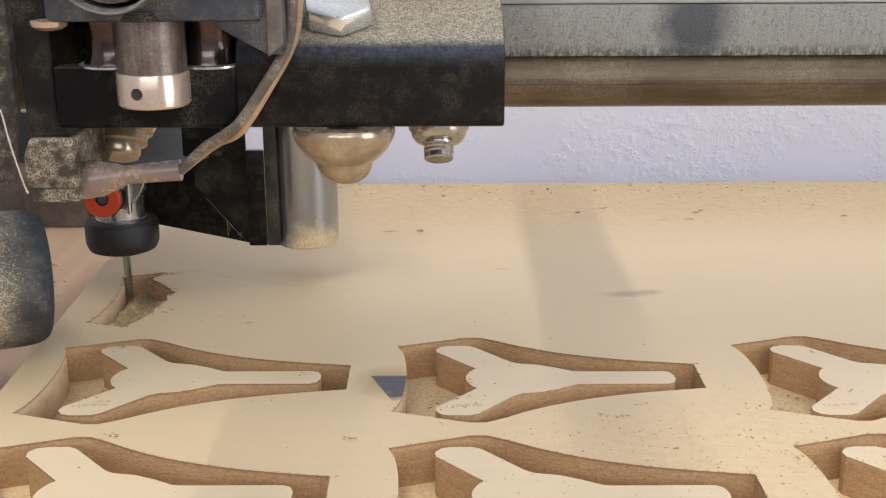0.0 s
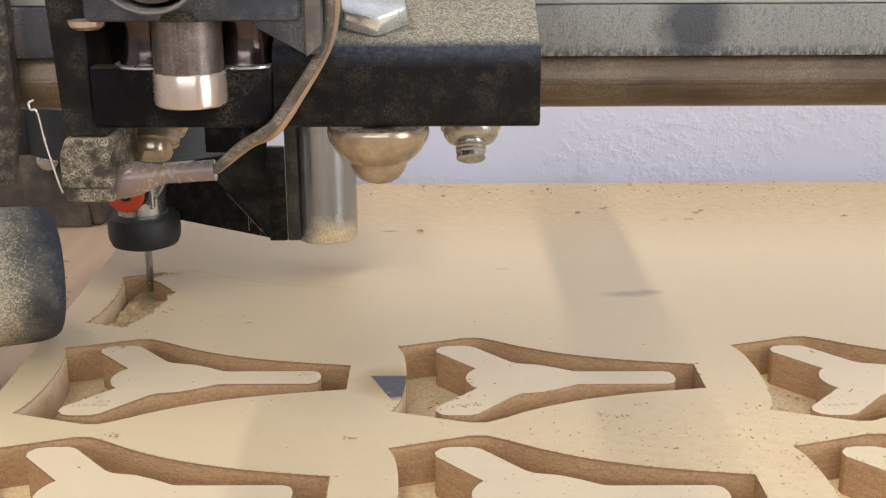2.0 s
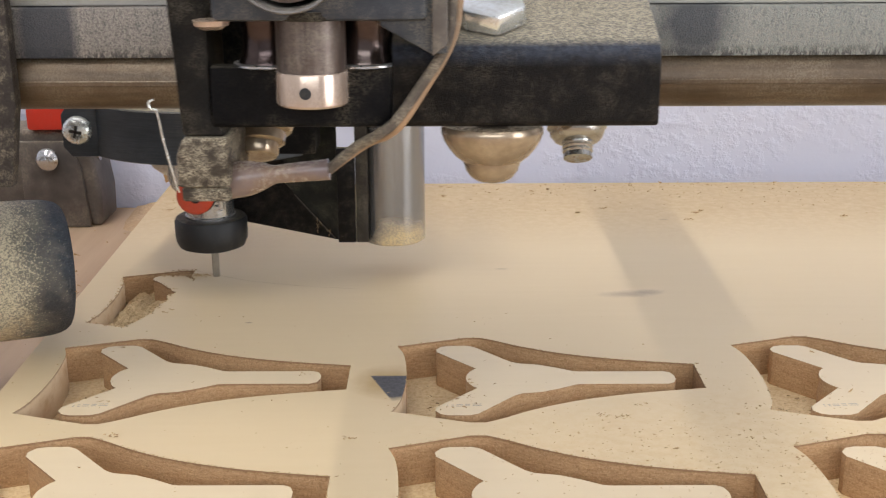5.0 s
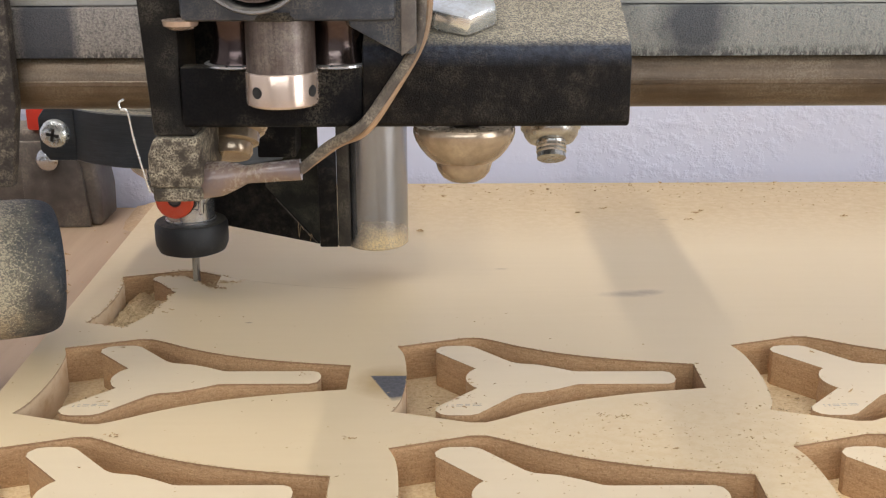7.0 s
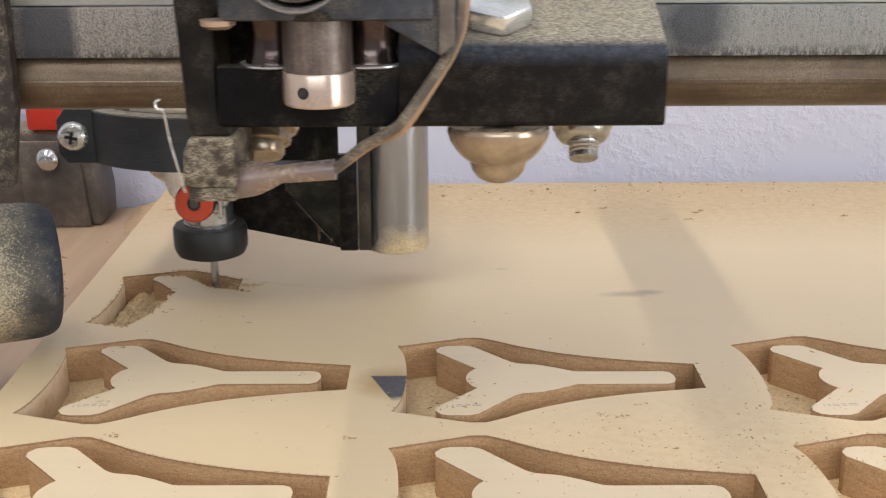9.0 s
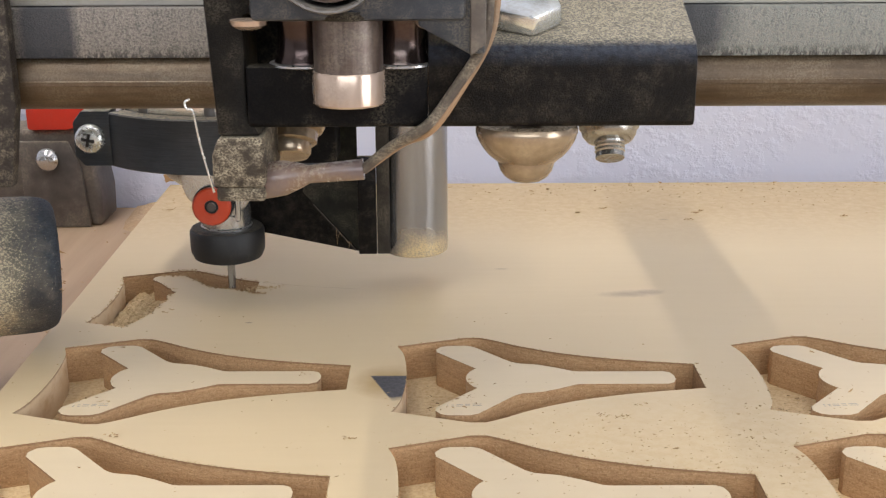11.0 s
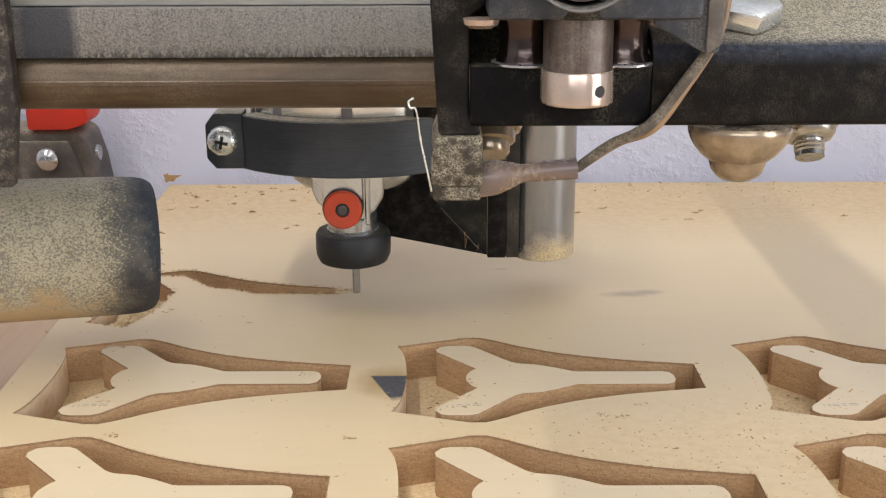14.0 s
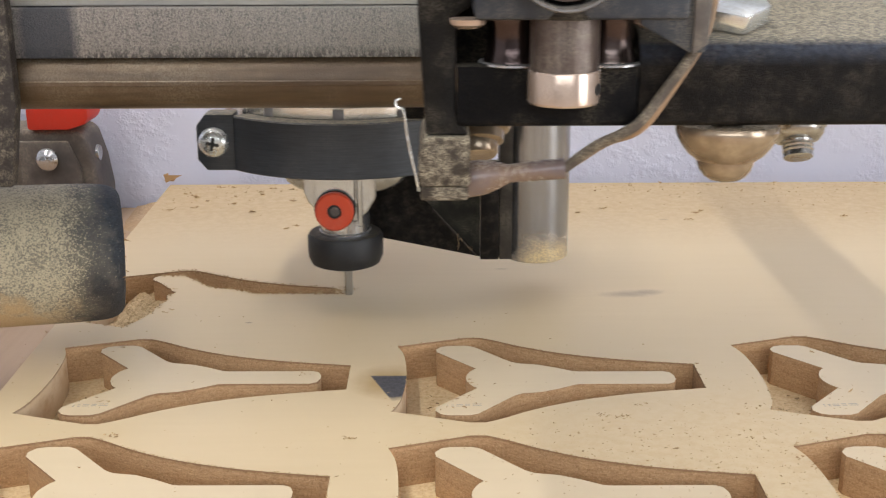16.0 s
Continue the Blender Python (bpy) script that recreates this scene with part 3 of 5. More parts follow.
# ---- the room ----
def room():
    x0, x1, y0, y1, z0, z1, w = -2.0, 2.2, -2.4, 0.686, -0.77, 1.68, 0.1
    lone("wall_north", box(x0, x1, y1, y1 + w, z0, z1), PLASTER, (0, y1, 0), "lavender white textured plaster wall behind the work table", "wall", kind="structure")
    # opening and frame added to house the front fill lamp
    vx0, vx1, vz0, vz1 = -1.70, 1.40, 0.70, 1.52
    south = box(x0, vx0, y0 - w, y0, z0, z1)
    box(vx1, x1, y0 - w, y0, z0, z1, bm=south)
    box(vx0, vx1, y0 - w, y0, z0, vz0, bm=south)
    box(vx0, vx1, y0 - w, y0, vz1, z1, bm=south)
    lone("wall_south", south, ROOM_PAINT, (0, y0, 0), "plain painted wall with a window opening", "wall", kind="structure")
    win = box(vx0, vx0 + 0.05, y0 - 0.08, y0 - 0.04, vz0, vz1, 0.004)
    for e in ((vx1 - 0.05, vx1, vz0, vz1), (vx0 + 0.05, vx1 - 0.05, vz0, vz0 + 0.05), (vx0 + 0.05, vx1 - 0.05, vz1 - 0.05, vz1)):
        box(e[0], e[1], y0 - 0.08, y0 - 0.04, e[2], e[3], 0.004, bm=win)
    lone("added_window", win, WHITE_PLASTIC, (vx0, y0, vz0), "white window frame, out of view", "window", kind="structure")
    lone("wall_west", box(x0 - w, x0, y0 - w, y1 + w, z0, z1), ROOM_PAINT, (x0, 0, 0), "plain painted wall", "wall", kind="structure")
    wy0, wy1, wz0, wz1 = -1.65, -0.45, -0.48, 1.45
    east = box(x1, x1 + w, y0 - w, wy0, z0, z1)
    box(x1, x1 + w, wy1, y1 + w, z0, z1, bm=east)
    box(x1, x1 + w, wy0, wy1, z0, wz0, bm=east)
    box(x1, x1 + w, wy0, wy1, wz1, z1, bm=east)
    lone("wall_east", east, ROOM_PAINT, (x1, 0, 0), "plain painted wall with a window opening", "wall", kind="structure")
    win = box(x1 + 0.04, x1 + 0.08, wy0, wy0 + 0.05, wz0, wz1, 0.004)
    for e in ((wy1 - 0.05, wy1, wz0, wz1), (wy0 + 0.05, wy1 - 0.05, wz0, wz0 + 0.05), (wy0 + 0.05, wy1 - 0.05, wz1 - 0.05, wz1)):
        box(x1 + 0.04, x1 + 0.08, e[0], e[1], e[2], e[3], 0.004, bm=win)
    lone("window_1", win, WHITE_PLASTIC, (x1, wy0, wz0), "white window frame, out of view", "window", kind="structure")
    lone("floor", box(x0 - w, x1 + w, y0 - w, y1 + w, z0 - w, z0), FLOOR_PAINT, (0, 0, z0), "plain grey floor", "floor", kind="structure")
    lone("ceiling", box(x0 - w, x1 + w, y0 - w, y1 + w, z1, z1 + w), ROOM_PAINT, (0, 0, z1), "plain painted ceiling", "ceiling", kind="structure")


room()


def unseen_ceiling_lights():
    # housings for both lamps, the right one added only as fill
    for x, ya, yb in ((-0.55, -1.14, 0.64), (0.65, -2.18, 0.58)):
        t = thing("unseen_ceiling_light", (x, (ya + yb) / 2, 1.68), "long white ceiling light fitting, out of view", "ceiling light", "ceiling lights")
        for e in ((x - 0.20, x - 0.17, ya, yb), (x + 0.17, x + 0.20, ya, yb), (x - 0.17, x + 0.17, ya, ya + 0.03), (x - 0.17, x + 0.17, yb - 0.03, yb)):
            part("frame", box(e[0], e[1], e[2], e[3], 1.625, 1.68), WHITE_PLASTIC, t)
        part("backing", box(x - 0.17, x + 0.17, ya + 0.03, yb - 0.03, 1.64, 1.679), WHITE_PLASTIC, t)


unseen_ceiling_lights()


def work_table():
    t = thing("work_table", (0, 0, -0.77), "reddish brown wooden work table under the machine", "table")
    part("tabletop", box(-0.75, 1.05, -0.45, 0.682, -0.058, -0.018, 0.003), TABLE, t)
    for x in (-0.70, 1.0):
        for y in (-0.40, 0.62):
            part("leg", box(x - 0.035, x + 0.035, y - 0.035, y + 0.035, -0.77, -0.058, 0.003), TABLE, t)


work_table()

# ---- the board with its cut pockets ----
PITCH_X, PITCH_Y, COL, ROW = 0.1243, 0.0833, 0.0, 0.3843
DEPTH = 0.014
SIDE = [(0.0135, 0.0370), (0.0200, 0.0336), (0.0300, 0.0275), (0.0447, 0.0208), (0.0650, 0.0150), (0.0910, 0.0106)]
BACK_SIDE = [(-0.0171, 0.0285), (0.0085, 0.0370)] + curve_through(SIDE, 3)
LEFT_END = curve_through([(-0.0171, -0.0285), (-0.0143, -0.0190), (-0.0130, 0.0), (-0.0143, 0.0190), (-0.0171, 0.0285)], 4)
ARM = [(0.0116, 0.0085), (-0.0024, 0.0240), (-0.0027, 0.0268), (-0.0008, 0.0294), (0.0020, 0.0303), (0.0088, 0.0303), (0.0115, 0.0290),
       (0.0240, 0.0150), (0.0268, 0.0132), (0.0337, 0.0120), (0.0400, 0.0092), (0.0460, 0.0058), (0.0480, 0.0055), (0.0780, 0.0055), (0.0802, 0.0043), (0.0812, 0.0015)]


def pocket_outline(cx, cy):
    short = 0.987 if abs(cx - COL) < 0.001 and abs(cy - ROW) < 0.001 else 1.0
    side = [(x * short if x > 0.02 else x, y) for x, y in BACK_SIDE]
    back = [(cx + x, cy + y) for x, y in side]
    front = [(cx + x, cy - y) for x, y in reversed(side)]
    left = [(cx + x, cy + y) for x, y in LEFT_END[1:-1]]
    return back + front + left


def cutout_outline(cx, cy):
    top = [(cx + x, cy + y) for x, y in ARM]
    bottom = [(cx + x, cy - y) for x, y in reversed(ARM)]
    nub = [(cx + 0.0078 + 0.0032 * math.sin(a) ** 2, cy + 0.0082 * math.sin(a)) for a in (-1.1, -0.75, -0.35, 0.0, 0.35, 0.75, 1.1)]
    return top + bottom + nub


NEW_CX, NEW_CY = COL - PITCH_X, ROW + PITCH_Y
EDGE_OUT = curve_through(SIDE, 3)
EDGE_IN = [(0.0020, 0.0303), (0.0088, 0.0303), (0.0115, 0.0290), (0.0240, 0.0150), (0.0268, 0.0132), (0.0337, 0.0120), (0.0460, 0.0058), (0.0910, 0.0050)]


def along(line, x):
    for (xa, ya), (xb, yb) in zip(line, line[1:]):
        if xa <= x <= xb:
            return ya + (yb - ya) * (x - xa) / (xb - xa)
    return line[-1][1] if x > line[-1][0] else line[0][1]


PLUG_X = [0.0004 + 0.0026 * k for k in range(35)]


def new_pocket_outline():
    rnd = random.Random(4)
    pts = [(x, y) for x, y in BACK_SIDE if x <= PLUG_X[0]]
    pts += [(x, along(EDGE_OUT if x > 0.0135 else BACK_SIDE, x)) for x in PLUG_X]
    pts += [(x, along(EDGE_IN, x) + rnd.uniform(-0.0002, 0.0002)) for x in reversed(PLUG_X)]
    pts += [(-0.0008, 0.0294), (-0.0027, 0.0268), (-0.0024, 0.0240)]
    rag = curve_through([(-0.0024, 0.0240), (0.0106, 0.0085), (0.0085, 0.0040), (0.0088, -0.0030), (0.0072, -0.0100), (0.0066, -0.0180), (0.0015, -0.0290), (-0.0010, -0.0340)], 8)
    pts += [(x + rnd.uniform(-0.0007, 0.0007), y + rnd.uniform(-0.0007, 0.0007)) for x, y in rag[1:]]
    rough = lambda a, b, n, k: [(a[0] + (b[0] - a[0]) * i / n + rnd.uniform(-k, k), a[1] + (b[1] - a[1]) * i / n + rnd.uniform(-k, k)) for i in range(1, n)]
    pts += rough((-0.0010, -0.0340), (-0.0171, -0.0285), 12, 0.0007) + [(-0.0171, -0.0285)]
    for a, b in zip(LEFT_END, LEFT_END[1:]):
        pts += rough(a, b, 3, 0.00035) + [b]
    pts.pop()
    return [(NEW_CX + x, NEW_CY + y) for x, y in pts]


def cut_board():
    bm = bmesh.new()
    x0, x1, y0, y1 = -0.1545, 0.46, 0.16, 0.6625
    outer = [(x0 + 0.0063, y0), (x1, y0), (x1, y1), (x0 - 0.0020, y1)]
    holes = [pocket_outline(COL + i * PITCH_X, ROW - j * PITCH_Y) for i in (-1, 0, 1) for j in (0, 1)] + [new_pocket_outline()]
    edges = []
    for loop in [outer] + holes:
        vs = [bm.verts.new((x, y, 0)) for x, y in loop]
        edges += [bm.edges.new((vs[k], vs[(k + 1) % len(vs)])) for k in range(len(vs))]
    bmesh.ops.triangle_fill(bm, use_beauty=True, use_dissolve=False, edges=edges, normal=(0, 0, 1))
    for f in bm.faces:
        f.material_index = 0
    def wall(loop, low, index):
        lo = [bm.verts.new((x, y, low)) for x, y in loop]
        hi = [bm.verts.new((x, y, 0)) for x, y in loop]
        for k in range(len(loop)):
            j = (k + 1) % len(loop)
            bm.faces.new((lo[k], lo[j], hi[j], hi[k])).material_index = index
        return lo
    under = wall(outer, -0.018, 1)
    bm.faces.new(under).material_index = 1
    for loop in holes:
        lo = wall(loop, -DEPTH, 1)
        bm.faces.new(lo).material_index = 2
    # older hollow ends keep pale dust; the new one is coloured lighter against shade
    for f in bm.faces:
        c = f.calc_center_median()
        for col, lim in ((-1, 0.03), (0, -0.006)):
            u, w = c.x - (COL + col * PITCH_X), c.y - ROW
            if f.material_index == 1 and -0.0172 < u < -0.0128 and (abs(w) < 0.0286 and w < lim or col < 0 and abs(c.y - NEW_CY) < 0.0286):
                f.material_index = 3
    bmesh.ops.remove_doubles(bm, verts=bm.verts, dist=1e-6)
    return lone("plywood_board", bm, [WOOD_TOP, WOOD_SIDE, SAWDUST, PALE_SIDE], (0, 0, -0.018), "pale birch faced wooden board with routed pockets, dusty", "board")


BOARD = cut_board()


SUNK = (0.0, 0.0006, 0.0010)


def cutouts():
    first = None
    for j in (0, 1):
        for i in (-1, 0, 1):
            m = Matrix.Translation((COL + i * PITCH_X, ROW - j * PITCH_Y, -DEPTH - SUNK[i + 1]))
            if first is None:
                first = thing("wooden_cutout", (0, 0, 0), "pale forked wooden cutout standing free in its pocket", "wooden part", "cutouts in the board")
                part("core", prism(cutout_outline(0, 0), "z", 0.0, DEPTH - 0.0012), WOOD_SIDE, first, "brown cut core")
                bm = prism(cutout_outline(0, 0), "z", DEPTH - 0.0012, DEPTH)
                bmesh.ops.recalc_face_normals(bm, faces=bm.faces)
                for f in bm.faces:
                    f.material_index = 0 if f.normal.z > 0.9 else 1
                part("face", bm, [PALE_FACE, WOOD_SIDE], first, "pale birch face")
                first.matrix_basis = m
            else:
                copy_thing(first, m)


cutouts()


def uncut_slices():
    """Wood that still fills the new groove; each slice is cut away as the bit passes."""
    made = []
    for xa, xb in zip(PLUG_X, PLUG_X[1:]):
        out = lambda x: along(EDGE_OUT if x > 0.0135 else BACK_SIDE, x)
        pts = [(xa, along(EDGE_IN, xa) - 0.0006), (xb, along(EDGE_IN, xb) - 0.0006), (xb, out(xb)), (xa, out(xa))]
        bm = prism([(NEW_CX + x, NEW_CY + y) for x, y in pts], "z", -0.0139, -0.00003)
        for f in bm.faces:
            f.material_index = 0 if f.normal.z > 0.9 else 1
        ob = part("slice", bm, [WOOD_TOP, WOOD_SIDE], BOARD)
        made.append((NEW_CX + xb, ob))
    return made


SLICES = uncut_slices()


def burrs():
    """Torn fibres along the near lip of the groove, thrown up as the bit passes."""
    rnd = random.Random(31)
    made = []
    for xa, xb in zip(PLUG_X, PLUG_X[1:]):
        bm = bmesh.new()
        for _ in range(26):
            x = rnd.uniform(xa, xb)
            far = rnd.random() < 0.15
            y = (along(EDGE_OUT if x > 0.0135 else BACK_SIDE, x) + 0.0003) if far else along(EDGE_IN, x) + rnd.gauss(-0.0004, 0.0007)
            chip(bm, Vector((NEW_CX + x, NEW_CY + y, 0.0002)), rnd, rnd.uniform(0.0002, 0.00055))
        ob = part("burr", bm, BROWN_CRUMB if len(made) % 3 else CRUMB, BOARD)
        made.append((NEW_CX + xb, ob))
    return made


BURRS = burrs()

# ---- the gantry beam ----
def gantry_beam():
    b = thing("gantry_beam", (0, 0.37, 0.10), "dusty grey machine beam with a round steel guide shaft", "machine beam")
    part("face_bar", box(-0.6, 0.6, 0.3592, 0.385, 0.1153, 0.1302, 0.0004), GREY_BAR, b, "dusty grey ribbed bar")
    part("top_bar", box(-0.6, 0.6, 0.364, 0.42, 0.1304, 0.16, 0.0006), LIGHT_BAR, b, "pale aluminium bar")
    part("guide_shaft", lathe((-0.6, 0.3670, 0.1077), (1, 0, 0), [(0.0090, 0), (0.0090, 1.2)], 64), SHAFT, b, "brown oiled round steel shaft")
    part("shaft_ridge", box(-0.6, 0.6, 0.3577, 0.3620, 0.1069, 0.1086, 0.0003, 1), SHAFT, b, "low worn ridge along the shaft")
    part("end_plate", prism([(-0.24, 0.165), (-0.1276, 0.165), (-0.1276, 0.103), (-0.1314, 0.077), (-0.24, 0.077)], "y", 0.352, 0.3575, 0.0008), END_STEEL, b, "dark dusty end plate")
    for x in (-0.62, 0.62):
        part("upright", box(x - 0.02, x + 0.02, 0.345, 0.43, -0.018, 0.17, 0.002), DARK_CAST, b)


gantry_beam()


# ---- the carriage on the beam ----
def carriage():
    c = thing("router_carriage", (-0.04, 0.30, 0.11), "black dusty steel carriage with bolts, shaft collar and cable", "machine carriage")
    # folded bar: an upright dark front below, a sloping dusty face above
    bend = [(0.2752 + 0.0070 * (1 - math.cos(u)), 0.1246 + 0.0070 * math.sin(u)) for u in [radians(a) for a in (0, 10, 20, 30, 40, 50, 60, 68)]]
    foot = [(0.2800, 0.1106), (0.2762, 0.1106), (0.2752, 0.1116)]
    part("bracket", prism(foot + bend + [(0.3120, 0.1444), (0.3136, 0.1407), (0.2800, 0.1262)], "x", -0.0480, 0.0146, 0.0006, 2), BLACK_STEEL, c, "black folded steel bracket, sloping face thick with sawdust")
    part("bracket_arm", prism(foot + [(0.2752, 0.1252), (0.2800, 0.1252)], "x", -0.0903, -0.0481, 0.0004, 1), BLACK_ARM, c, "black steel arm behind the shaft collar")
    part("back_plate", box(-0.0920, -0.0482, 0.2950, 0.2985, 0.1225, 0.175), BLACK_ARM, c, "black back plate")
    # cast side plate: a slim web, a wide head above and a thick foot below
    side = prism([(-0.0995, 0.1395), (-0.0978, 0.1085), (-0.0875, 0.1085), (-0.0905, 0.114), (-0.0905, 0.1365), (-0.0869, 0.1385), (-0.0869, 0.19), (-0.1010, 0.19)],
                 "y", 0.276, 0.312, 0.0010, 2)
    part("side_plate", side, DARK_CAST, c, "dark dusty cast side plate")
    part("foot", prism([(-0.0978, 0.1083), (-0.0996, 0.104), (-0.0996, 0.0960), (-0.0872, 0.0960), (-0.0872, 0.1083)], "y", 0.2755, 0.312, 0.0010, 2), DUSTY_FOOT, c, "cast foot caked with sawdust")
    part("foot_pad", box(-0.0992, -0.0876, 0.277, 0.306, 0.0922, 0.0958, 0.0008), DUSTY_FOOT, c)
    part("top_block", box(-0.0868, -0.0395, 0.262, 0.294, 0.1368, 0.19, 0.0015), BLUE_PAINT, c, "blue-black painted block")
    part("ring", lathe((-0.0680, 0.2480, 0.1522), (0, -1, 0), [(0.0100, -0.016), (0.0122, -0.016), (0.0122, 0.002), (0.0119, 0.0026), (0.0114, 0.0026), (0.0111, 0.001), (0.0111, -0.016)], 56), POST_STEEL, c, "grey metal ring")
    part("ring_core", lathe((-0.0680, 0.2480, 0.1522), (0, -1, 0), [(0.0100, -0.016), (0.0100, 0.0), (0.006, 0.0004), (0, 0.0004)], 40), BROWN_SHAFT, c, "dark brown ring core")
    gus = prism([(-0.0500, 0.1355), (-0.0388, 0.1293), (-0.0352, 0.1293), (-0.0352, 0.19), (-0.0500, 0.19)], "y", 0.2645, 0.272, 0.0006)
    part("corner_gusset", gus, BLUE_PAINT, c, "blue-grey metal corner gusset")
    tilt = Matrix.Rotation(radians(22), 4, "X")
    hx = hexagon((0, 0), 0.0089, 0, 0.0052, 38, 0.0009)
    hx.transform(Matrix.Translation((-0.0247, 0.2872, 0.1344)) @ tilt)
    part("hex_bolt", hx, ZINC, c, "zinc plated hex bolt head")
    part("gusset_edge", prism([(-0.0385, 0.1289), (-0.0350, 0.1316), (-0.0350, 0.19), (-0.0385, 0.19)], "y", 0.2630, 0.2643, 0.0004), CLAMP_GREY, c, "bare pale gusset edge")
    part("shaft", lathe((-0.0660, 0.2705, 0.1250), (0, 0, 1), [(0.0079, 0), (0.0079, 0.0002), (0.0079, 0.0142)]), BROWN_SHAFT, c, "brown stained steel shaft")
    part("shaft_rim", lathe((-0.0660, 0.2705, 0.1368), (0, 0, 1), [(0.0088, 0), (0.0092, 0.0006), (0.0092, 0.002)]), DARK_CAST, c)
    pivot = (-0.0660, 0.2705, 0.1172)
    col = part("collar", lathe(pivot, (0, 0, 1), [(0.0070, 0.0), (0.0079, 0.0001), (0.0083, 0.0006), (0.0083, 0.0074), (0.0081, 0.0078), (0.0070, 0.0079)], 56), COPPER, c, "pinkish metal shaft collar", at=pivot)
    for deg in (-14, -111):
        d = Vector((math.sin(radians(deg)), -math.cos(radians(deg)), 0))
        rim = lathe(Vector(pivot) + d * 0.0080 + Vector((0, 0, 0.0037)), d, [(0.00135, 0), (0.00135, 0.00038), (0, 0.00038)], 18)
        part("set_screw", rim, BLACK_RUBBER, col, "dark set screw hole")
    for x in (-0.0772, -0.0545):
        r = part("roller", lathe((x, 0.2805, 0.1255), (0, 0, 1), [(0.0070, 0), (0.0068, 0.0008), (0.0062, 0.0020), (0.0059, 0.0040), (0.0059, 0.0078), (0.0063, 0.0090), (0.0066, 0.0105), (0.0066, 0.014)], 48), ROLLER, c, "dark glossy steel guide roller")
        part("washer", lathe((x, 0.2805, 0.1246), (0, 0, 1), [(0.0078, 0), (0.0082, 0.0003), (0.0082, 0.0008), (0.0078, 0.001)], 36), STEEL, r, "thin steel washer")
    for x in (-0.0880, -0.0468):
        part("button_head", lathe((x, 0.2690, 0.1366), (0, 0, -1), [(0.0042, 0), (0.0040, 0.0012), (0.0026, 0.0021), (0, 0.0024)], 28), COPPER, c, "peach coloured round bolt head")
    # fixings under the bracket
    down = (0, -0.5, -0.866)
    dome = part("dome_nut", lathe((-0.0241, 0.2860, 0.1095), (0, -0.04, -1), [(0.0030, -0.0002), (0.0100, 0), (0.0121, 0.0004), (0.0125, 0.0012), (0.0125, 0.0022), (0.0119, 0.0040), (0.0107, 0.0060), (0.0092, 0.0078), (0.0074, 0.0092)], 48), BRASSY, c, "yellowed metal roller under the bracket")
    part("axle", lathe((-0.0241, 0.2860, 0.1090), (0, 0, 1), [(0.0040, 0), (0.0040, 0.0195)], 20), BLACK_RUBBER, dome, "dark axle")
    part("cap", lathe((-0.0241, 0.2860, 0.1012), (0, -0.04, -1), [(0.0070, 0), (0.0070, 0.0014), (0.0064, 0.0034), (0.0052, 0.0050), (0.0036, 0.0060), (0.0031, 0.0060), (0.0016, 0.0065), (0, 0.0066)], 32), BRASSY, dome, "pale domed nut")
    nut = part("bolt_end", lathe((-0.0010, 0.3110, 0.1109), down, [(0.0060, 0), (0.0075, 0.002), (0.0075, 0.0066), (0.0079, 0.0070), (0.0079, 0.0080), (0.0073, 0.0086), (0.0070, 0.0100), (0.0060, 0.0114), (0.0044, 0.0120)], 36), NUT_STEEL, c, "steel nut under the bracket")
    stud = [(0.0040, 0)]
    for k in range(3):
        stud += [(0.0040, 0.0006 + 0.0011 * k), (0.0037, 0.0011 + 0.0011 * k)]
    part("threaded_end", lathe((-0.0010, 0.3050, 0.1008), down, stud + [(0.0038, 0.0046), (0.0034, 0.0049)], 28), NUT_STEEL, nut, "threaded steel bolt end")
    low = part("lock_nut", lathe((-0.0843, 0.310, 0.1070), down, [(0.0082, 0), (0.0087, 0.0014), (0.0087, 0.0030), (0.0080, 0.0044), (0.0068, 0.0050), (0.0066, 0.0074), (0.0056, 0.0080)], 36), BRASSY, c, "yellowed nut and washer")
    part("threaded_end", lathe((-0.0848, 0.3065, 0.1012), down, [(0.0056, 0), (0.0056, 0.0036), (0.0050, 0.0045), (0.0015, 0.0048), (0, 0.0046)], 24), BRASSY, low)
    # plate and post above the view, added to cast the board's shadow band
    part("shadow_plate", box(-0.0215, 0.0135, 0.300, 0.540, 0.1650, 0.1720, 0.001), BLACK_STEEL, c, "unseen black plate that casts the shadow band")
    part("shadow_plate_post", box(-0.0100, 0.0050, 0.3000, 0.3110, 0.1420, 0.1650, 0.001), BLACK_STEEL, c)
    # wiring
    part("sleeve", tube([(-0.0905, 0.284, 0.0955), (-0.0870, 0.2835, 0.0961), (-0.0790, 0.283, 0.0974), (-0.0735, 0.283, 0.0980), (-0.0640, 0.283, 0.0988)],
                        lambda u: 0.0046 - 0.0004 * u if u < 0.36 else max(0.0023, 0.0044 - 0.0105 * (u - 0.36)) if u < 0.62 else 0.0023 + 0.0010 * (u - 0.62), 16), SLEEVE, c, "milky pink heat-shrink sleeve")
    run = [(-0.0640, 0.283, 0.0988), (-0.0569, 0.279, 0.1053), (-0.0513, 0.2745, 0.1092), (-0.0470, 0.2735, 0.1128), (-0.0407, 0.2732, 0.1216), (-0.0362, 0.2725, 0.1285), (-0.0345, 0.272, 0.1338), (-0.0340, 0.2715, 0.1407), (-0.0339, 0.2715, 0.1493), (-0.035, 0.2715, 0.175)]
    part("cable", tube(run, 0.00125, 12), WIRE, c, "dusty brown cable")
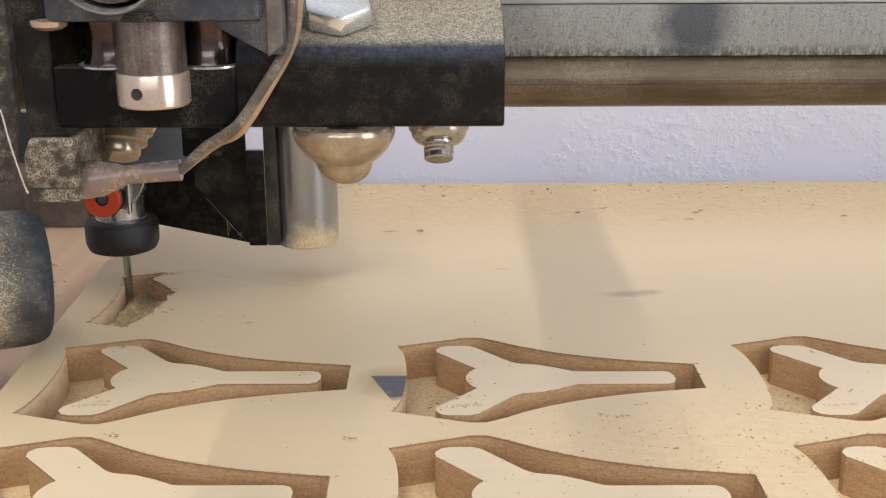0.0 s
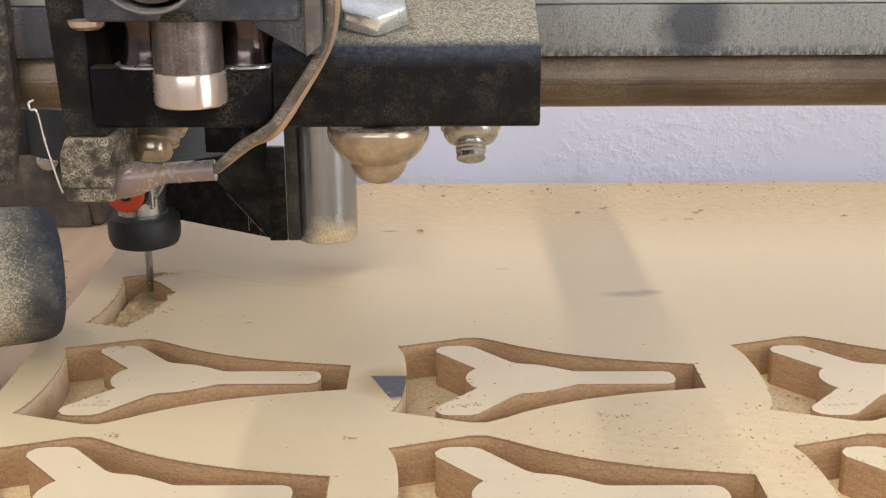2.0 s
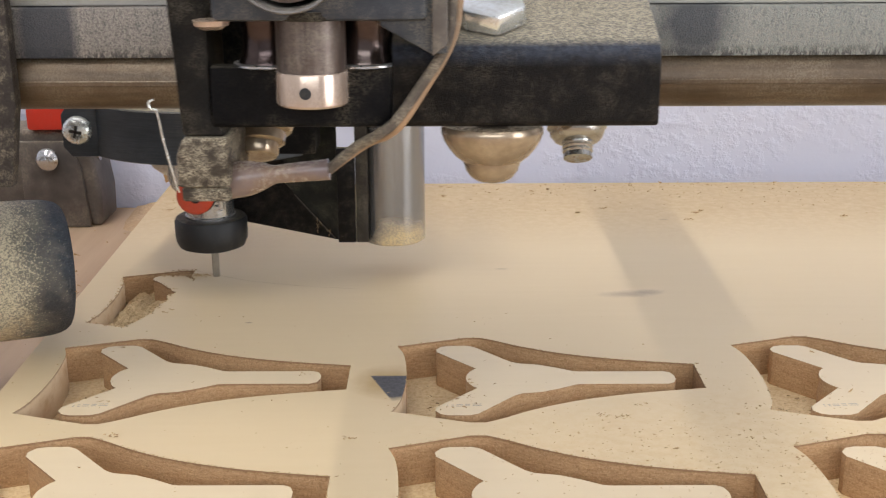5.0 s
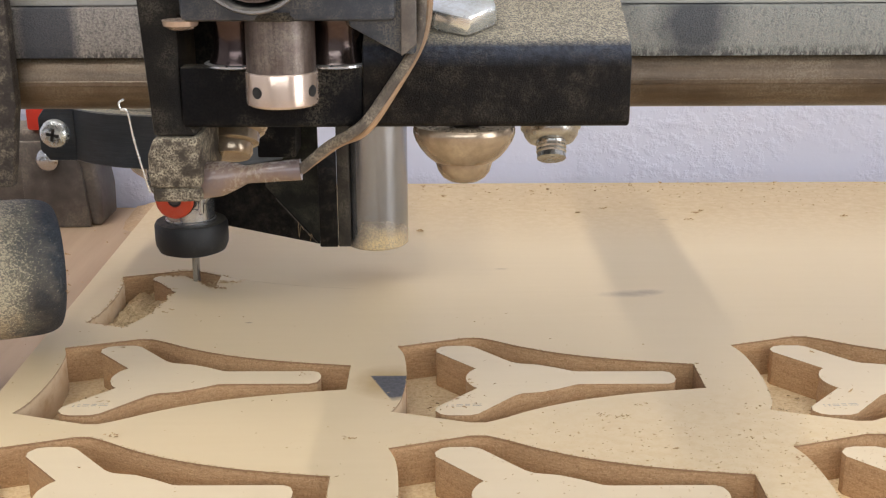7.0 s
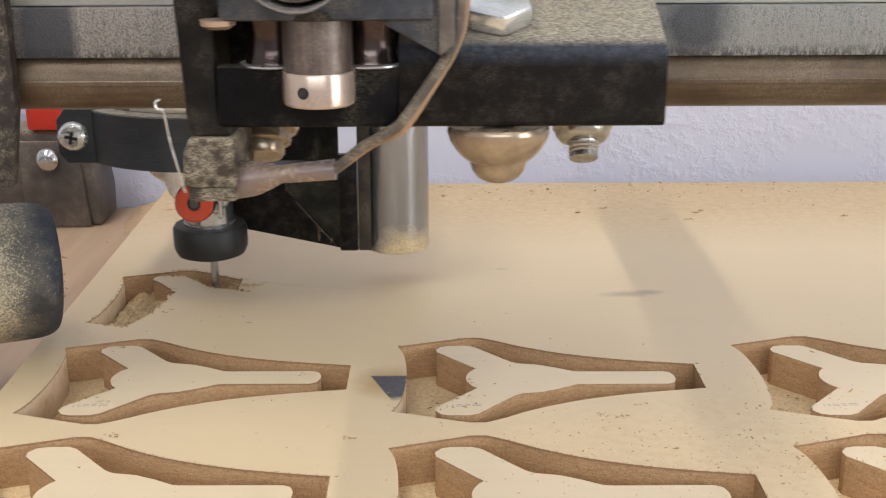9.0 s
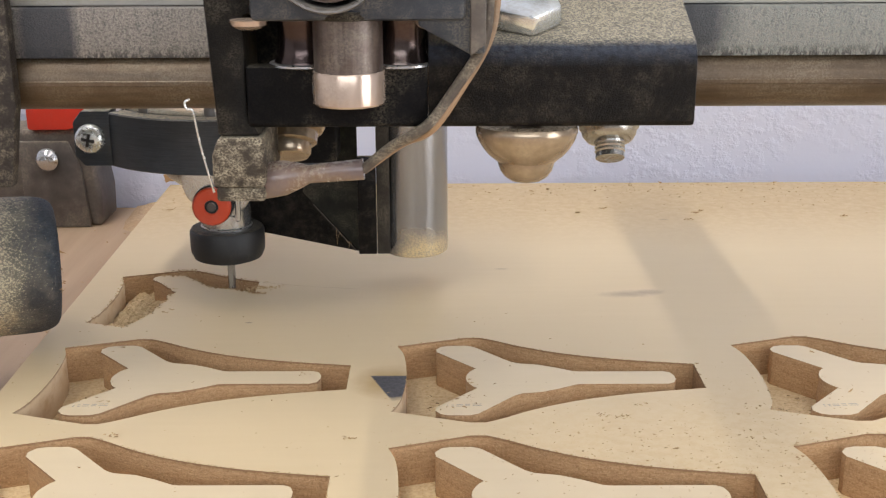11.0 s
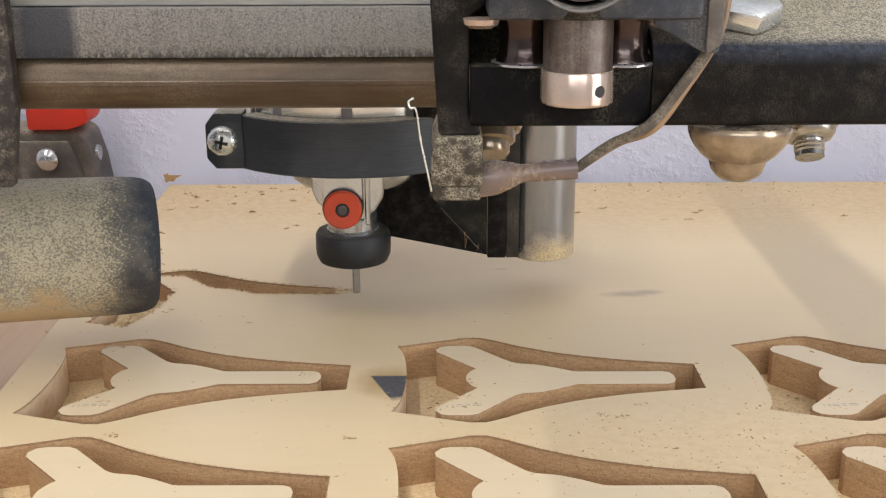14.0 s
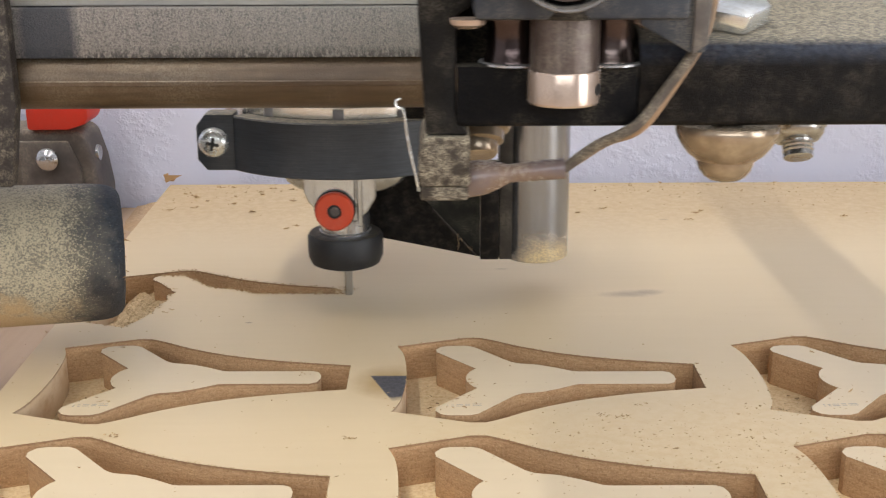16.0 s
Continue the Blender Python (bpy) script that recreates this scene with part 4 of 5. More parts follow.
    second = [(-0.0640, 0.2835, 0.0984), (-0.0548, 0.280, 0.1056), (-0.049, 0.2757, 0.1088), (-0.0452, 0.274, 0.1126), (-0.0398, 0.274, 0.1208), (-0.0355, 0.2737, 0.1279), (-0.0332, 0.2732, 0.1337), (-0.0323, 0.2725, 0.1406), (-0.0322, 0.2725, 0.1492), (-0.033, 0.2725, 0.175)]
    part("cable", tube(second, 0.0010, 10), TAN_WIRE, c, "tan cable")
    spring = [(-0.0995, 0.276, 0.0950), (-0.1001, 0.275, 0.0985), (-0.1019, 0.2745, 0.1075), (-0.1029, 0.274, 0.1148), (-0.1043, 0.274, 0.1155), (-0.1047, 0.274, 0.1170), (-0.1035, 0.274, 0.1178)]
    part("spring_wire", tube(spring, 0.00027, 8), ZINC, c, "thin bright spring wire")
    return c


CARRIAGE = carriage()


# ---- the spindle behind the beam ----
SX, SY = -0.0396, 0.472


def spindle():
    s = thing("router_spindle", (SX, SY, 0.0), "router spindle in a black clamp with orange button", "router spindle")
    nx = SX - 0.0008
    part("cutter", lathe((SX, SY, -0.008), (0, 0, 1), [(0.0012, 0), (0.0016, 0.0006), (0.0016, 0.03)], 16), STEEL, s, "thin steel cutter")
    part("collet_nut", lathe((nx, SY, 0.0135), (0, 0, 1), [(0.0105, 0), (0.0142, 0.0014), (0.0154, 0.0042), (0.0156, 0.0065), (0.0156, 0.0125), (0.0148, 0.0140), (0.0095, 0.0142)], 56), BLACK_RUBBER, s, "black rubber collet nut")
    part("neck", lathe((nx, SY, 0.0270), (0, 0, 1), [(0.0108, 0), (0.0108, 0.0016), (0.0102, 0.002), (0.0102, 0.033)]), STEEL, s, "bright turned steel neck")
    plate = lathe((SX, SY, 0.0452), (0, 0, 1), [(0.0150, 0), (0.0200, 0.0012), (0.0240, 0.0040), (0.0252, 0.0060), (0.0252, 0.013)], 48)
    bmesh.ops.scale(plate, verts=plate.verts, vec=(1, 0.38, 1), space=Matrix.Translation((0, -SY, 0)))
    part("flange", plate, STEEL, s, "bright metal flange")
    hous = prism([(SX - 0.0162, 0.060), (SX - 0.0162, 0.0470), (SX - 0.0145, 0.0425), (SX - 0.0095, 0.0375), (SX - 0.0060, 0.0345), (SX + 0.0050, 0.0345), (SX + 0.0095, 0.0390), (SX + 0.0128, 0.0445), (SX + 0.0128, 0.060)], "y", SY - 0.0105, SY + 0.004, 0.0007, 1)
    prism([(SX - 0.0118, 0.060), (SX - 0.0118, 0.0440), (SX - 0.0036, 0.0330), (SX + 0.0046, 0.0440), (SX + 0.0046, 0.060)], "y", SY - 0.0128, SY - 0.0100, 0.0005, 1, bm=hous)
    box(SX + 0.0052, SX + 0.0072, SY - 0.0130, SY - 0.010, 0.0330, 0.060, 0.0006, 1, bm=hous)
    part("housing", hous, STEEL, s, "bright cast metal housing")
    bx = SX - 0.0036
    part("button_rim", lathe((bx, SY - 0.0126, 0.0404), (0, -1, 0), [(0.0082, 0), (0.0082, 0.0014), (0.0080, 0.0016), (0.0070, 0.0016)], 40), BLACK_RUBBER, s, "dark rim round the button")
    btn = part("lock_button", lathe((bx, SY - 0.0140, 0.0404), (0, -1, 0), [(0.0078, 0), (0.0078, 0.0024), (0.0071, 0.0031), (0.0030, 0.0030), (0.0027, 0.0020), (0, 0.0020)], 40), ORANGE, s, "orange round lock button")
    part("button_recess", lathe((bx, SY - 0.0161, 0.0404), (0, -1, 0), [(0.0028, 0), (0.0028, 0.0002), (0, 0.0002)], 24), BLACK_RUBBER, btn, "dark recess round the pin")
    part("button_pin", lathe((bx, SY - 0.0158, 0.0404), (0, -1, 0), [(0.0019, 0), (0.0019, 0.0009), (0.0015, 0.0012), (0, 0.0012)], 20), CLAMP_GREY, btn, "grey centre pin")
    R, cy = 0.060, 0.498
    arc = [radians(a) for a in range(-135, -44, 3)]
    outer = [(SX + R * math.cos(a), cy + R * math.sin(a)) for a in arc]
    inner = [(SX + (R - 0.008) * math.cos(a), cy + (R - 0.008) * math.sin(a)) for a in reversed(arc)]
    strap = part("clamp", prism(outer + inner, "z", 0.0576, 0.0793, 0.0005, 1), BLACK_PLASTIC, s, "black clamp strap")
    for sg in (-1,):
        xa, xb = SX + sg * 0.0415, SX + sg * 0.0562
        ear = prism([(xa, 0.0578), (xb - sg * 0.0035, 0.0578), (xb, 0.0620), (xb, 0.0755), (xb - sg * 0.0035, 0.0800), (xa, 0.0800)], "y", 0.4545, 0.466, 0.0006)
        part("ear", ear, BLACK_PLASTIC, strap)
        sx = SX + sg * 0.0496
        head = part("screw", lathe((sx, 0.4545, 0.0690), (0, -1, 0), [(0.0060, 0), (0.0059, 0.0012), (0.0048, 0.0026), (0.0028, 0.0034), (0, 0.0037)], 32), ZINC, strap, "round zinc cross-head screw")
        cross = box(sx - 0.0026, sx + 0.0026, 0.4506, 0.4520, 0.0684, 0.0696)
        box(sx - 0.0006, sx + 0.0006, 0.4506, 0.4520, 0.0664, 0.0716, bm=cross)
        bmesh.ops.rotate(cross, verts=cross.verts, cent=(sx, 0.451, 0.0690), matrix=Matrix.Rotation(radians(12), 3, "Y"))
        part("screw_slot", cross, BLACK_RUBBER, strap)
    body = part("motor_body", lathe((SX, cy, 0.06), (0, 0, 1), [(0.0515, 0), (0.0515, 0.0235), (0.0500, 0.024), (0.0500, 0.09)], 72), SILVER, s, "silver router body")
    for deg in (-122, -90, -62):
        a = radians(deg)
        x, y = SX + 0.0513 * math.cos(a), cy + 0.0513 * math.sin(a)
        part("rib", box(x - 0.0022, x + 0.0022, y - 0.001, y + 0.002, 0.07, 0.0833, 0.0004), POST_STEEL, body)
    # folded black sheet beside the post
    g = bmesh.new()
    q = [(-0.034, 0.486, 0.0222), (0.0153, 0.470, 0.0170), (-0.0085, 0.4765, 0.0410), (0.0153, 0.470, 0.110), (-0.0085, 0.4765, 0.110), (-0.034, 0.486, 0.110)]
    vs = [g.verts.new(p) for p in q]
    g.faces.new((vs[0], vs[1], vs[2]))
    g.faces.new((vs[0], vs[2], vs[4], vs[5]))
    bmesh.ops.delete(g, geom=[vs[3]], context="VERTS")
    bmesh.ops.solidify(g, geom=g.faces[:], thickness=0.0015)
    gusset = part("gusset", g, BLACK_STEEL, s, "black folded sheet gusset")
    # this flank is coloured paler than the rest of the folded sheet
    g = bmesh.new()
    g.faces.new([g.verts.new(q[k]) for k in (2, 1, 3, 4)])
    bmesh.ops.solidify(g, geom=g.faces[:], thickness=0.0015)
    part("fold", g, FOLD_STEEL, gusset, "grey-green folded flank, paler than the sheet")
    # thin lighter tube stands in for light caught on the fold
    part("gusset_edge", tube([(-0.0040, 0.4742, 0.0362), (0.0050, 0.4716, 0.0268), (0.0138, 0.4690, 0.0176)], 0.00034, 8), SEAM_STEEL, s, "thin line standing in for the lit gusset fold")
    rnd = random.Random(17)
    hair = bmesh.new()
    for k in range(4):
        x, z = 0.0060 + 0.0020 * k, 0.0255 - 0.00175 * k
        a = rnd.uniform(-0.9, 0.9)
        tube([(x, 0.4690, z), (x + 0.0022 * a, 0.4675, z + rnd.uniform(-0.001, 0.003)), (x + 0.0045 * a, 0.4668, z - rnd.uniform(0.0, 0.004))], 0.00005, 5, hair, 4)
    tagged(part("clinging_fibres", hair, CRUMB, s, "thin pale wood fibres caught on the gusset"), kind="stuff")
    part("mount_plate", box(-0.0140, 0.0088, 0.4480, 0.4680, 0.0600, 0.1150, 0.0008), BLACK_ARM, s, "black mounting plate")
    part("edge_strip", box(0.0153, 0.0229, 0.4660, 0.4690, 0.0168, 0.0585, 0.0005), BLACK_STEEL, s, "black upright strip")
    part("seam_strip", box(0.0231, 0.0284, 0.4672, 0.484, 0.0165, 0.110, 0.0005), SEAM_STEEL, s)
    part("post", lathe((0.0387, 0.480, 0.0148), (0, 0, 1), [(0.0130, 0), (0.0138, 0.0006), (0.0138, 0.1)], 56), POST_DUST, s, "brushed steel post, sawdust at its foot")
    return s


SPINDLE = spindle()


# ---- the toggle clamp at the wall ----
def toggle_clamp():
    t = thing("toggle_clamp", (-0.21, 0.645, -0.018), "grey metal hold-down clamp with red plastic grip on the table", "clamp")
    body = prism([(-0.275, -0.018), (-0.1905, -0.018), (-0.1900, 0.000), (-0.1925, 0.018), (-0.1965, 0.0325), (-0.2005, 0.0362), (-0.275, 0.0368)], "y", 0.640, 0.672, 0.0030, 3)
    part("body", body, CLAMP_GREY, t)
    part("cheek", prism([(-0.2320, -0.0178), (-0.1960, -0.0178), (-0.1990, 0.0150), (-0.2050, 0.0310), (-0.2320, 0.0310)], "y", 0.6365, 0.6398, 0.0012), CLAMP_GREY, t)
    part("grip", prism([(-0.2262, 0.0372), (-0.2040, 0.0372), (-0.1950, 0.0402), (-0.1922, 0.0432), (-0.1922, 0.0620), (-0.2262, 0.0620)], "y", 0.636, 0.662, 0.0018), RED, t, "red plastic grip")
    part("bolt", lathe((-0.2165, 0.6362, 0.0210), (0, -1, 0), [(0.0064, 0), (0.0062, 0.0022), (0.0045, 0.0042), (0.0020, 0.0052), (0, 0.0055)], 28), STEEL, t, "worn steel bolt head")
    part("bolt", lathe((-0.1935, 0.652, 0.0215), (1, 0, 0), [(0.0046, 0), (0.0042, 0.0016), (0, 0.0022)], 20), STEEL, t, "worn steel bolt head")


toggle_clamp()


# ---- the suction hose end ----
def hose():
    o = Vector((-0.1171, 0.42, 0.035))
    h = thing("suction_hose", o, "dusty blue-black suction hose end held over the board", "hose")
    rim = [(0.0185, 0.006), (0.0192, 0.0016), (0.0200, 0.0010), (0.0212, 0.0011), (0.0226, 0.0018), (0.0237, 0.0032), (0.0245, 0.0052), (0.0250, 0.0080), (0.0252, 0.0115), (0.0253, 0.016)]
    part("nozzle", lathe(o, (-1, 0, 0), rim + [(0.0255, 0.10), (0.0255, 0.17)], 72), HOSE, h)
    part("tube", lathe(o + Vector((-0.17, 0, 0)), (-1, 0, 0), [(0.0232, 0), (0.0232, 0.25)], 48), BLACK_RUBBER, h)
    rnd = random.Random(8)
    bm = bmesh.new()
    for k in range(26):
        x = -rnd.uniform(0.004, 0.06)
        a = rnd.gauss(0, 0.12) - (1.5708 if k < 20 else -0.2)
        p = o + Vector((x if k < 20 else -rnd.uniform(0.0, 0.002), 0.0254 * math.cos(a) * (-1), 0.0254 * math.sin(a)))
        chip(bm, p, rnd, rnd.uniform(0.0004, 0.0011))
    tagged(part("clinging_chips", bm, BROWN_CRUMB, h, "brown wood chips clinging underneath"), kind="stuff")
    return h


HOSE_END = hose()


# ---- loose sawdust on the board ----
def inside(p, loop):
    hit = False
    for (xa, ya), (xb, yb) in zip(loop, loop[1:] + loop[:1]):
        if (ya > p[1]) != (yb > p[1]) and p[0] < xa + (p[1] - ya) * (xb - xa) / (yb - ya):
            hit = not hit
    return hit


def crumbs():
    rnd = random.Random(11)
    loops = [pocket_outline(COL + i * PITCH_X, ROW - j * PITCH_Y) for i in (-1, 0, 1) for j in (0, 1)] + [new_pocket_outline()]
    tops = [cutout_outline(COL + i * PITCH_X, ROW - j * PITCH_Y) for i in (-1, 0, 1) for j in (0, 1)]
    rows, vs, fs, ms = [], [], [], []
    for _ in range(900):
        rows.append((rnd.gauss(0.085, 0.04), rnd.gauss(0.325, 0.016), abs(rnd.gauss(0, 0.00022)) + 0.0001))
    for _ in range(420):
        rows.append((rnd.uniform(-0.15, 0.30), rnd.uniform(0.295, 0.45), abs(rnd.gauss(0, 0.00022)) + 0.0001))
    for _ in range(1100):
        rows.append((rnd.uniform(-0.155, 0.34), 0.6615 - abs(rnd.gauss(0, 0.024)), abs(rnd.gauss(0, 0.00032)) + 0.00012))
    for _ in range(34):
        cx, cy = rnd.uniform(-0.145, -0.05) if rnd.random() < 0.6 else rnd.uniform(-0.05, 0.33), 0.658 - abs(rnd.gauss(0, 0.042))
        for _ in range(9):
            rows.append((rnd.gauss(cx, 0.0009), rnd.gauss(cy, 0.0007), rnd.uniform(0.0004, 0.0010)))
    for _ in range(8):
        rows.append((rnd.gauss(COL - PITCH_X + 0.0750, 0.0010), rnd.gauss(ROW + 0.0012, 0.0009), rnd.uniform(0.0003, 0.0007)))
    for _ in range(70):
        rows.append((rnd.gauss(0.10, 0.008), rnd.gauss(0.355, 0.02), abs(rnd.gauss(0, 0.0002)) + 0.0001))
    for _ in range(120):
        rows.append((rnd.gauss(0.115, 0.003), rnd.gauss(0.318, 0.0025), abs(rnd.gauss(0, 0.0005)) + 0.0002))
    for cx, cy in ((0.052, 0.352), (0.057, 0.3505), (-0.1042, 0.339), (-0.0293, 0.336), (0.065, 0.36)):
        for _ in range(14):
            rows.append((rnd.gauss(cx, 0.0012), rnd.gauss(cy, 0.0008), rnd.uniform(0.0002, 0.0007)))
    for i in (-1, 0, 1):
        for _ in range(90):
            rows.append((rnd.gauss(COL + i * PITCH_X + 0.002, 0.007), rnd.gauss(ROW - 0.008, 0.012), abs(rnd.gauss(0, 0.0004)) + 0.00015))
    for _ in range(90):
        rows.append((NEW_CX + rnd.gauss(0.004, 0.004), NEW_CY + rnd.gauss(0.0, 0.012), abs(rnd.gauss(0, 0.0006)) + 0.0002))
    for i in (-1, 0, 1):
        for j in (0, 1):
            rim = pocket_outline(COL + i * PITCH_X, ROW - j * PITCH_Y)
            for (xa, ya), (xb, yb) in zip(rim, rim[1:] + rim[:1]):
                for _ in range(int(math.hypot(xb - xa, yb - ya) / (0.0007 if j else 0.0014))):
                    u = rnd.random()
                    rows.append((xa + (xb - xa) * u, ya + (yb - ya) * u + 0.0001, rnd.uniform(0.00012, 0.00038)))
    rag = new_pocket_outline()
    for (xa, ya), (xb, yb) in zip(rag, rag[1:] + rag[:1]):
        for _ in range(2):
            u = rnd.random()
            if xa < NEW_CX + 0.0110 and ya < NEW_CY + 0.025:
                rows.append((xa + (xb - xa) * u + rnd.gauss(0, 0.0003), ya + (yb - ya) * u + rnd.gauss(0, 0.0003), rnd.uniform(0.0002, 0.0006)))
    slot_far = NEW_CX + 0.0010
    for x, y, r in rows:
        if not (-0.153 < x < 0.40 and 0.285 < y < 0.6618):
            continue
        z = 0.0
        for loop in loops:
            if inside((x, y), loop):
                z = -DEPTH
        if z < 0 and x > slot_far and y > 0.43:
            continue
        for k, t in enumerate(tops):
            if inside((x, y), t):
                z = -SUNK[k // 2]
        base = len(vs)
        for _ in range(4):
            vs.append((x + rnd.uniform(-1.5, 1.5) * r, y + rnd.uniform(-1, 1) * r, z + rnd.uniform(0, 1.1) * r))
        fs += [(base, base + 1, base + 2), (base, base + 1, base + 3), (base, base + 2, base + 3), (base + 1, base + 2, base + 3)]
        ms += [rnd.random() < (0.28 if y < 0.55 else 0.2)] * 4
    # burrs along the new groove, bare once the wood before them is gone
    for k in range(520):
        x = rnd.uniform(PLUG_X[0], PLUG_X[-1])
        out = along(EDGE_OUT if x > 0.0135 else BACK_SIDE, x)
        low = along(EDGE_IN, x)
        side = rnd.random()
        y = low + rnd.uniform(0.0, 0.0007) if side < 0.6 else out - rnd.uniform(0, 0.0004) if side < 0.75 else rnd.uniform(low, out)
        r = rnd.uniform(0.0002, 0.0006)
        z = -0.0001 - r * 1.2 if side < 0.75 else -0.0125
        base = len(vs)
        for _ in range(4):
            vs.append((NEW_CX + x + rnd.uniform(-1.5, 1.5) * r, NEW_CY + y + rnd.uniform(-1, 1) * r, z + rnd.uniform(-1.1, 1.1) * r))
        fs += [(base, base + 1, base + 2), (base, base + 1, base + 3), (base, base + 2, base + 3), (base + 1, base + 2, base + 3)]
        ms += [rnd.random() < 0.4] * 4
    me = bpy.data.meshes.new("sawdust_crumbs")
    me.from_pydata(vs, [], fs)
    me.materials.append(CRUMB)
    me.materials.append(BROWN_CRUMB)
    me.polygons.foreach_set("material_index", [int(m) for m in ms])
    tagged(new("sawdust_crumbs", me), "loose brown sawdust crumbs scattered on the board", "sawdust", kind="stuff")


crumbs()


def chip_mound():
    """Fresh chips that the bit pushes along at the head of the groove."""
    rnd = random.Random(52)
    bm = bmesh.new()
    for _ in range(150):
        x, y = rnd.gauss(0.0012, 0.0034), rnd.gauss(0, 0.0011)
        chip(bm, Vector((x, y, abs(rnd.gauss(0, 0.0005)) - 0.0002)), rnd, rnd.uniform(0.0002, 0.0006))
    for _ in range(90):
        chip(bm, Vector((rnd.uniform(-0.010, -0.001), rnd.gauss(0, 0.0009), -rnd.uniform(0.0004, 0.004))), rnd, rnd.uniform(0.0004, 0.0009))
    return lone("chip_mound", bm, [CRUMB], (0, 0, 0), "fresh tan chips heaped at the head of the groove", "sawdust", kind="stuff")


MOUND = chip_mound()


def table_dust():
    """A low drift of sawdust where the table meets the wall."""
    rnd = random.Random(3)
    bm = bmesh.new()
    nx, ny = 40, 12
    grid = []
    for j in range(ny + 1):
        row = []
        for i in range(nx + 1):
            x = -0.182 + 0.024 * i / nx
            y = 0.625 + 0.058 * j / ny
            u = (j / ny) * math.sin(math.pi * min(1, max(0, i / nx)))
            h = 0.004 * u * (0.6 + 0.8 * noise.noise(Vector((x * 90, y * 90, 0)))) - 0.0002
            row.append(bm.verts.new((x, y, -0.018 + h)))
        grid.append(row)
    for j in range(ny):
        for i in range(nx):
            bm.faces.new((grid[j][i], grid[j][i + 1], grid[j + 1][i + 1], grid[j + 1][i]))
    for _ in range(60):
        chip(bm, Vector((rnd.uniform(-0.20, -0.158), rnd.uniform(0.42, 0.68), -0.0178)), rnd, rnd.uniform(0.0003, 0.0009))
    lone("sawdust_drift", bm, OLD_SAWDUST, (-0.17, 0.65, -0.018), "tan sawdust drift on the table by the wall", "sawdust", kind="stuff")
    bm = bmesh.new()
    for k in range(3):
        chip(bm, Vector((-0.1570 + 0.002 * k, 0.6600, 0.0032)), rnd, 0.0042)
    lone("wood_chip", bm, BROWN_CRUMB, (-0.156, 0.66, 0.0), "curled brown wood chip on the board corner", "wood chip")


def sawdust_heap():
    """Sawdust piled in the freshly cut corner pocket."""
    bm = bmesh.new()
    nx, ny = 30, 44
    grid = []
    for j in range(ny + 1):
        row = []
        for i in range(nx + 1):
            x, y = -0.0165 + 0.0270 * i / nx, -0.034 + 0.070 * j / ny
            u = max(0.0, min(1.0, (x + 0.0175) / 0.006))
            h = 0.0072 * u * (1 - 0.25 * max(0.0, min(1.0, (y - 0.004) / 0.022))) + 0.0022 * noise.noise(Vector((x * 260, y * 260, 3))) + 0.0008 * noise.noise(Vector((x * 900, y * 900, 1)))
            row.append(bm.verts.new((NEW_CX + x, NEW_CY + y, max(-0.0146, min(-0.0006, -DEPTH - 0.0002 + h)))))
        grid.append(row)
    loop = new_pocket_outline()
    for j in range(ny):
        for i in range(nx):
            q = (grid[j][i], grid[j][i + 1], grid[j + 1][i + 1], grid[j + 1][i])
            if any(inside((v.co.x, v.co.y), loop) for v in q):
                bm.faces.new(q)
    bmesh.ops.delete(bm, geom=[v for v in bm.verts if not v.link_faces], context="VERTS")
    rnd = random.Random(21)
    for _ in range(150):
        x, y = rnd.uniform(-0.008, 0.009), rnd.uniform(-0.024, 0.020)
        if inside((NEW_CX + x, NEW_CY + y), loop):
            u = max(0.0, min(1.0, (x + 0.0175) / 0.006))
            chip(bm, Vector((NEW_CX + x, NEW_CY + y, -DEPTH + 0.0072 * u * (1 - 0.25 * max(0.0, min(1.0, (y - 0.004) / 0.022))) + 0.0003)), rnd, rnd.uniform(0.0003, 0.0010))
    lone("sawdust_heap", bm, FRESH_HEAP, (NEW_CX, NEW_CY, -DEPTH), "tan sawdust heap in the freshly cut pocket", "sawdust", kind="stuff")


sawdust_heap()

table_dust()


def pencil_marks():
    """Faint pencilled marks on the near arms of the cutouts, as plain strokes."""
    for cx, dx, sunk in ((COL - PITCH_X, 0.0, SUNK[0]), (COL, 0.0, SUNK[1]), (COL + PITCH_X, 0.001, SUNK[2])):
        bm = bmesh.new()
        for k, w in enumerate((0.0005, 0.0009, 0.0022, 0.0016, 0.0030)):
            x = cx + 0.0010 + dx + (0.0, 0.0016, 0.0032, 0.0062, 0.0086)[k]
            y = ROW - 0.0238 + 0.0002 * k
            for q in range(2):
                box(x, x + w, y + 0.0011 * q, y + 0.0011 * q + 0.00028, 0.00002 - sunk, 0.00010 - sunk, bm=bm)
        lone("pencil_mark", bm, PENCIL, (cx, ROW - 0.024, -sunk), "faint grey pencil strokes on a wooden cutout", "pencil mark", "pencil marks")


pencil_marks()


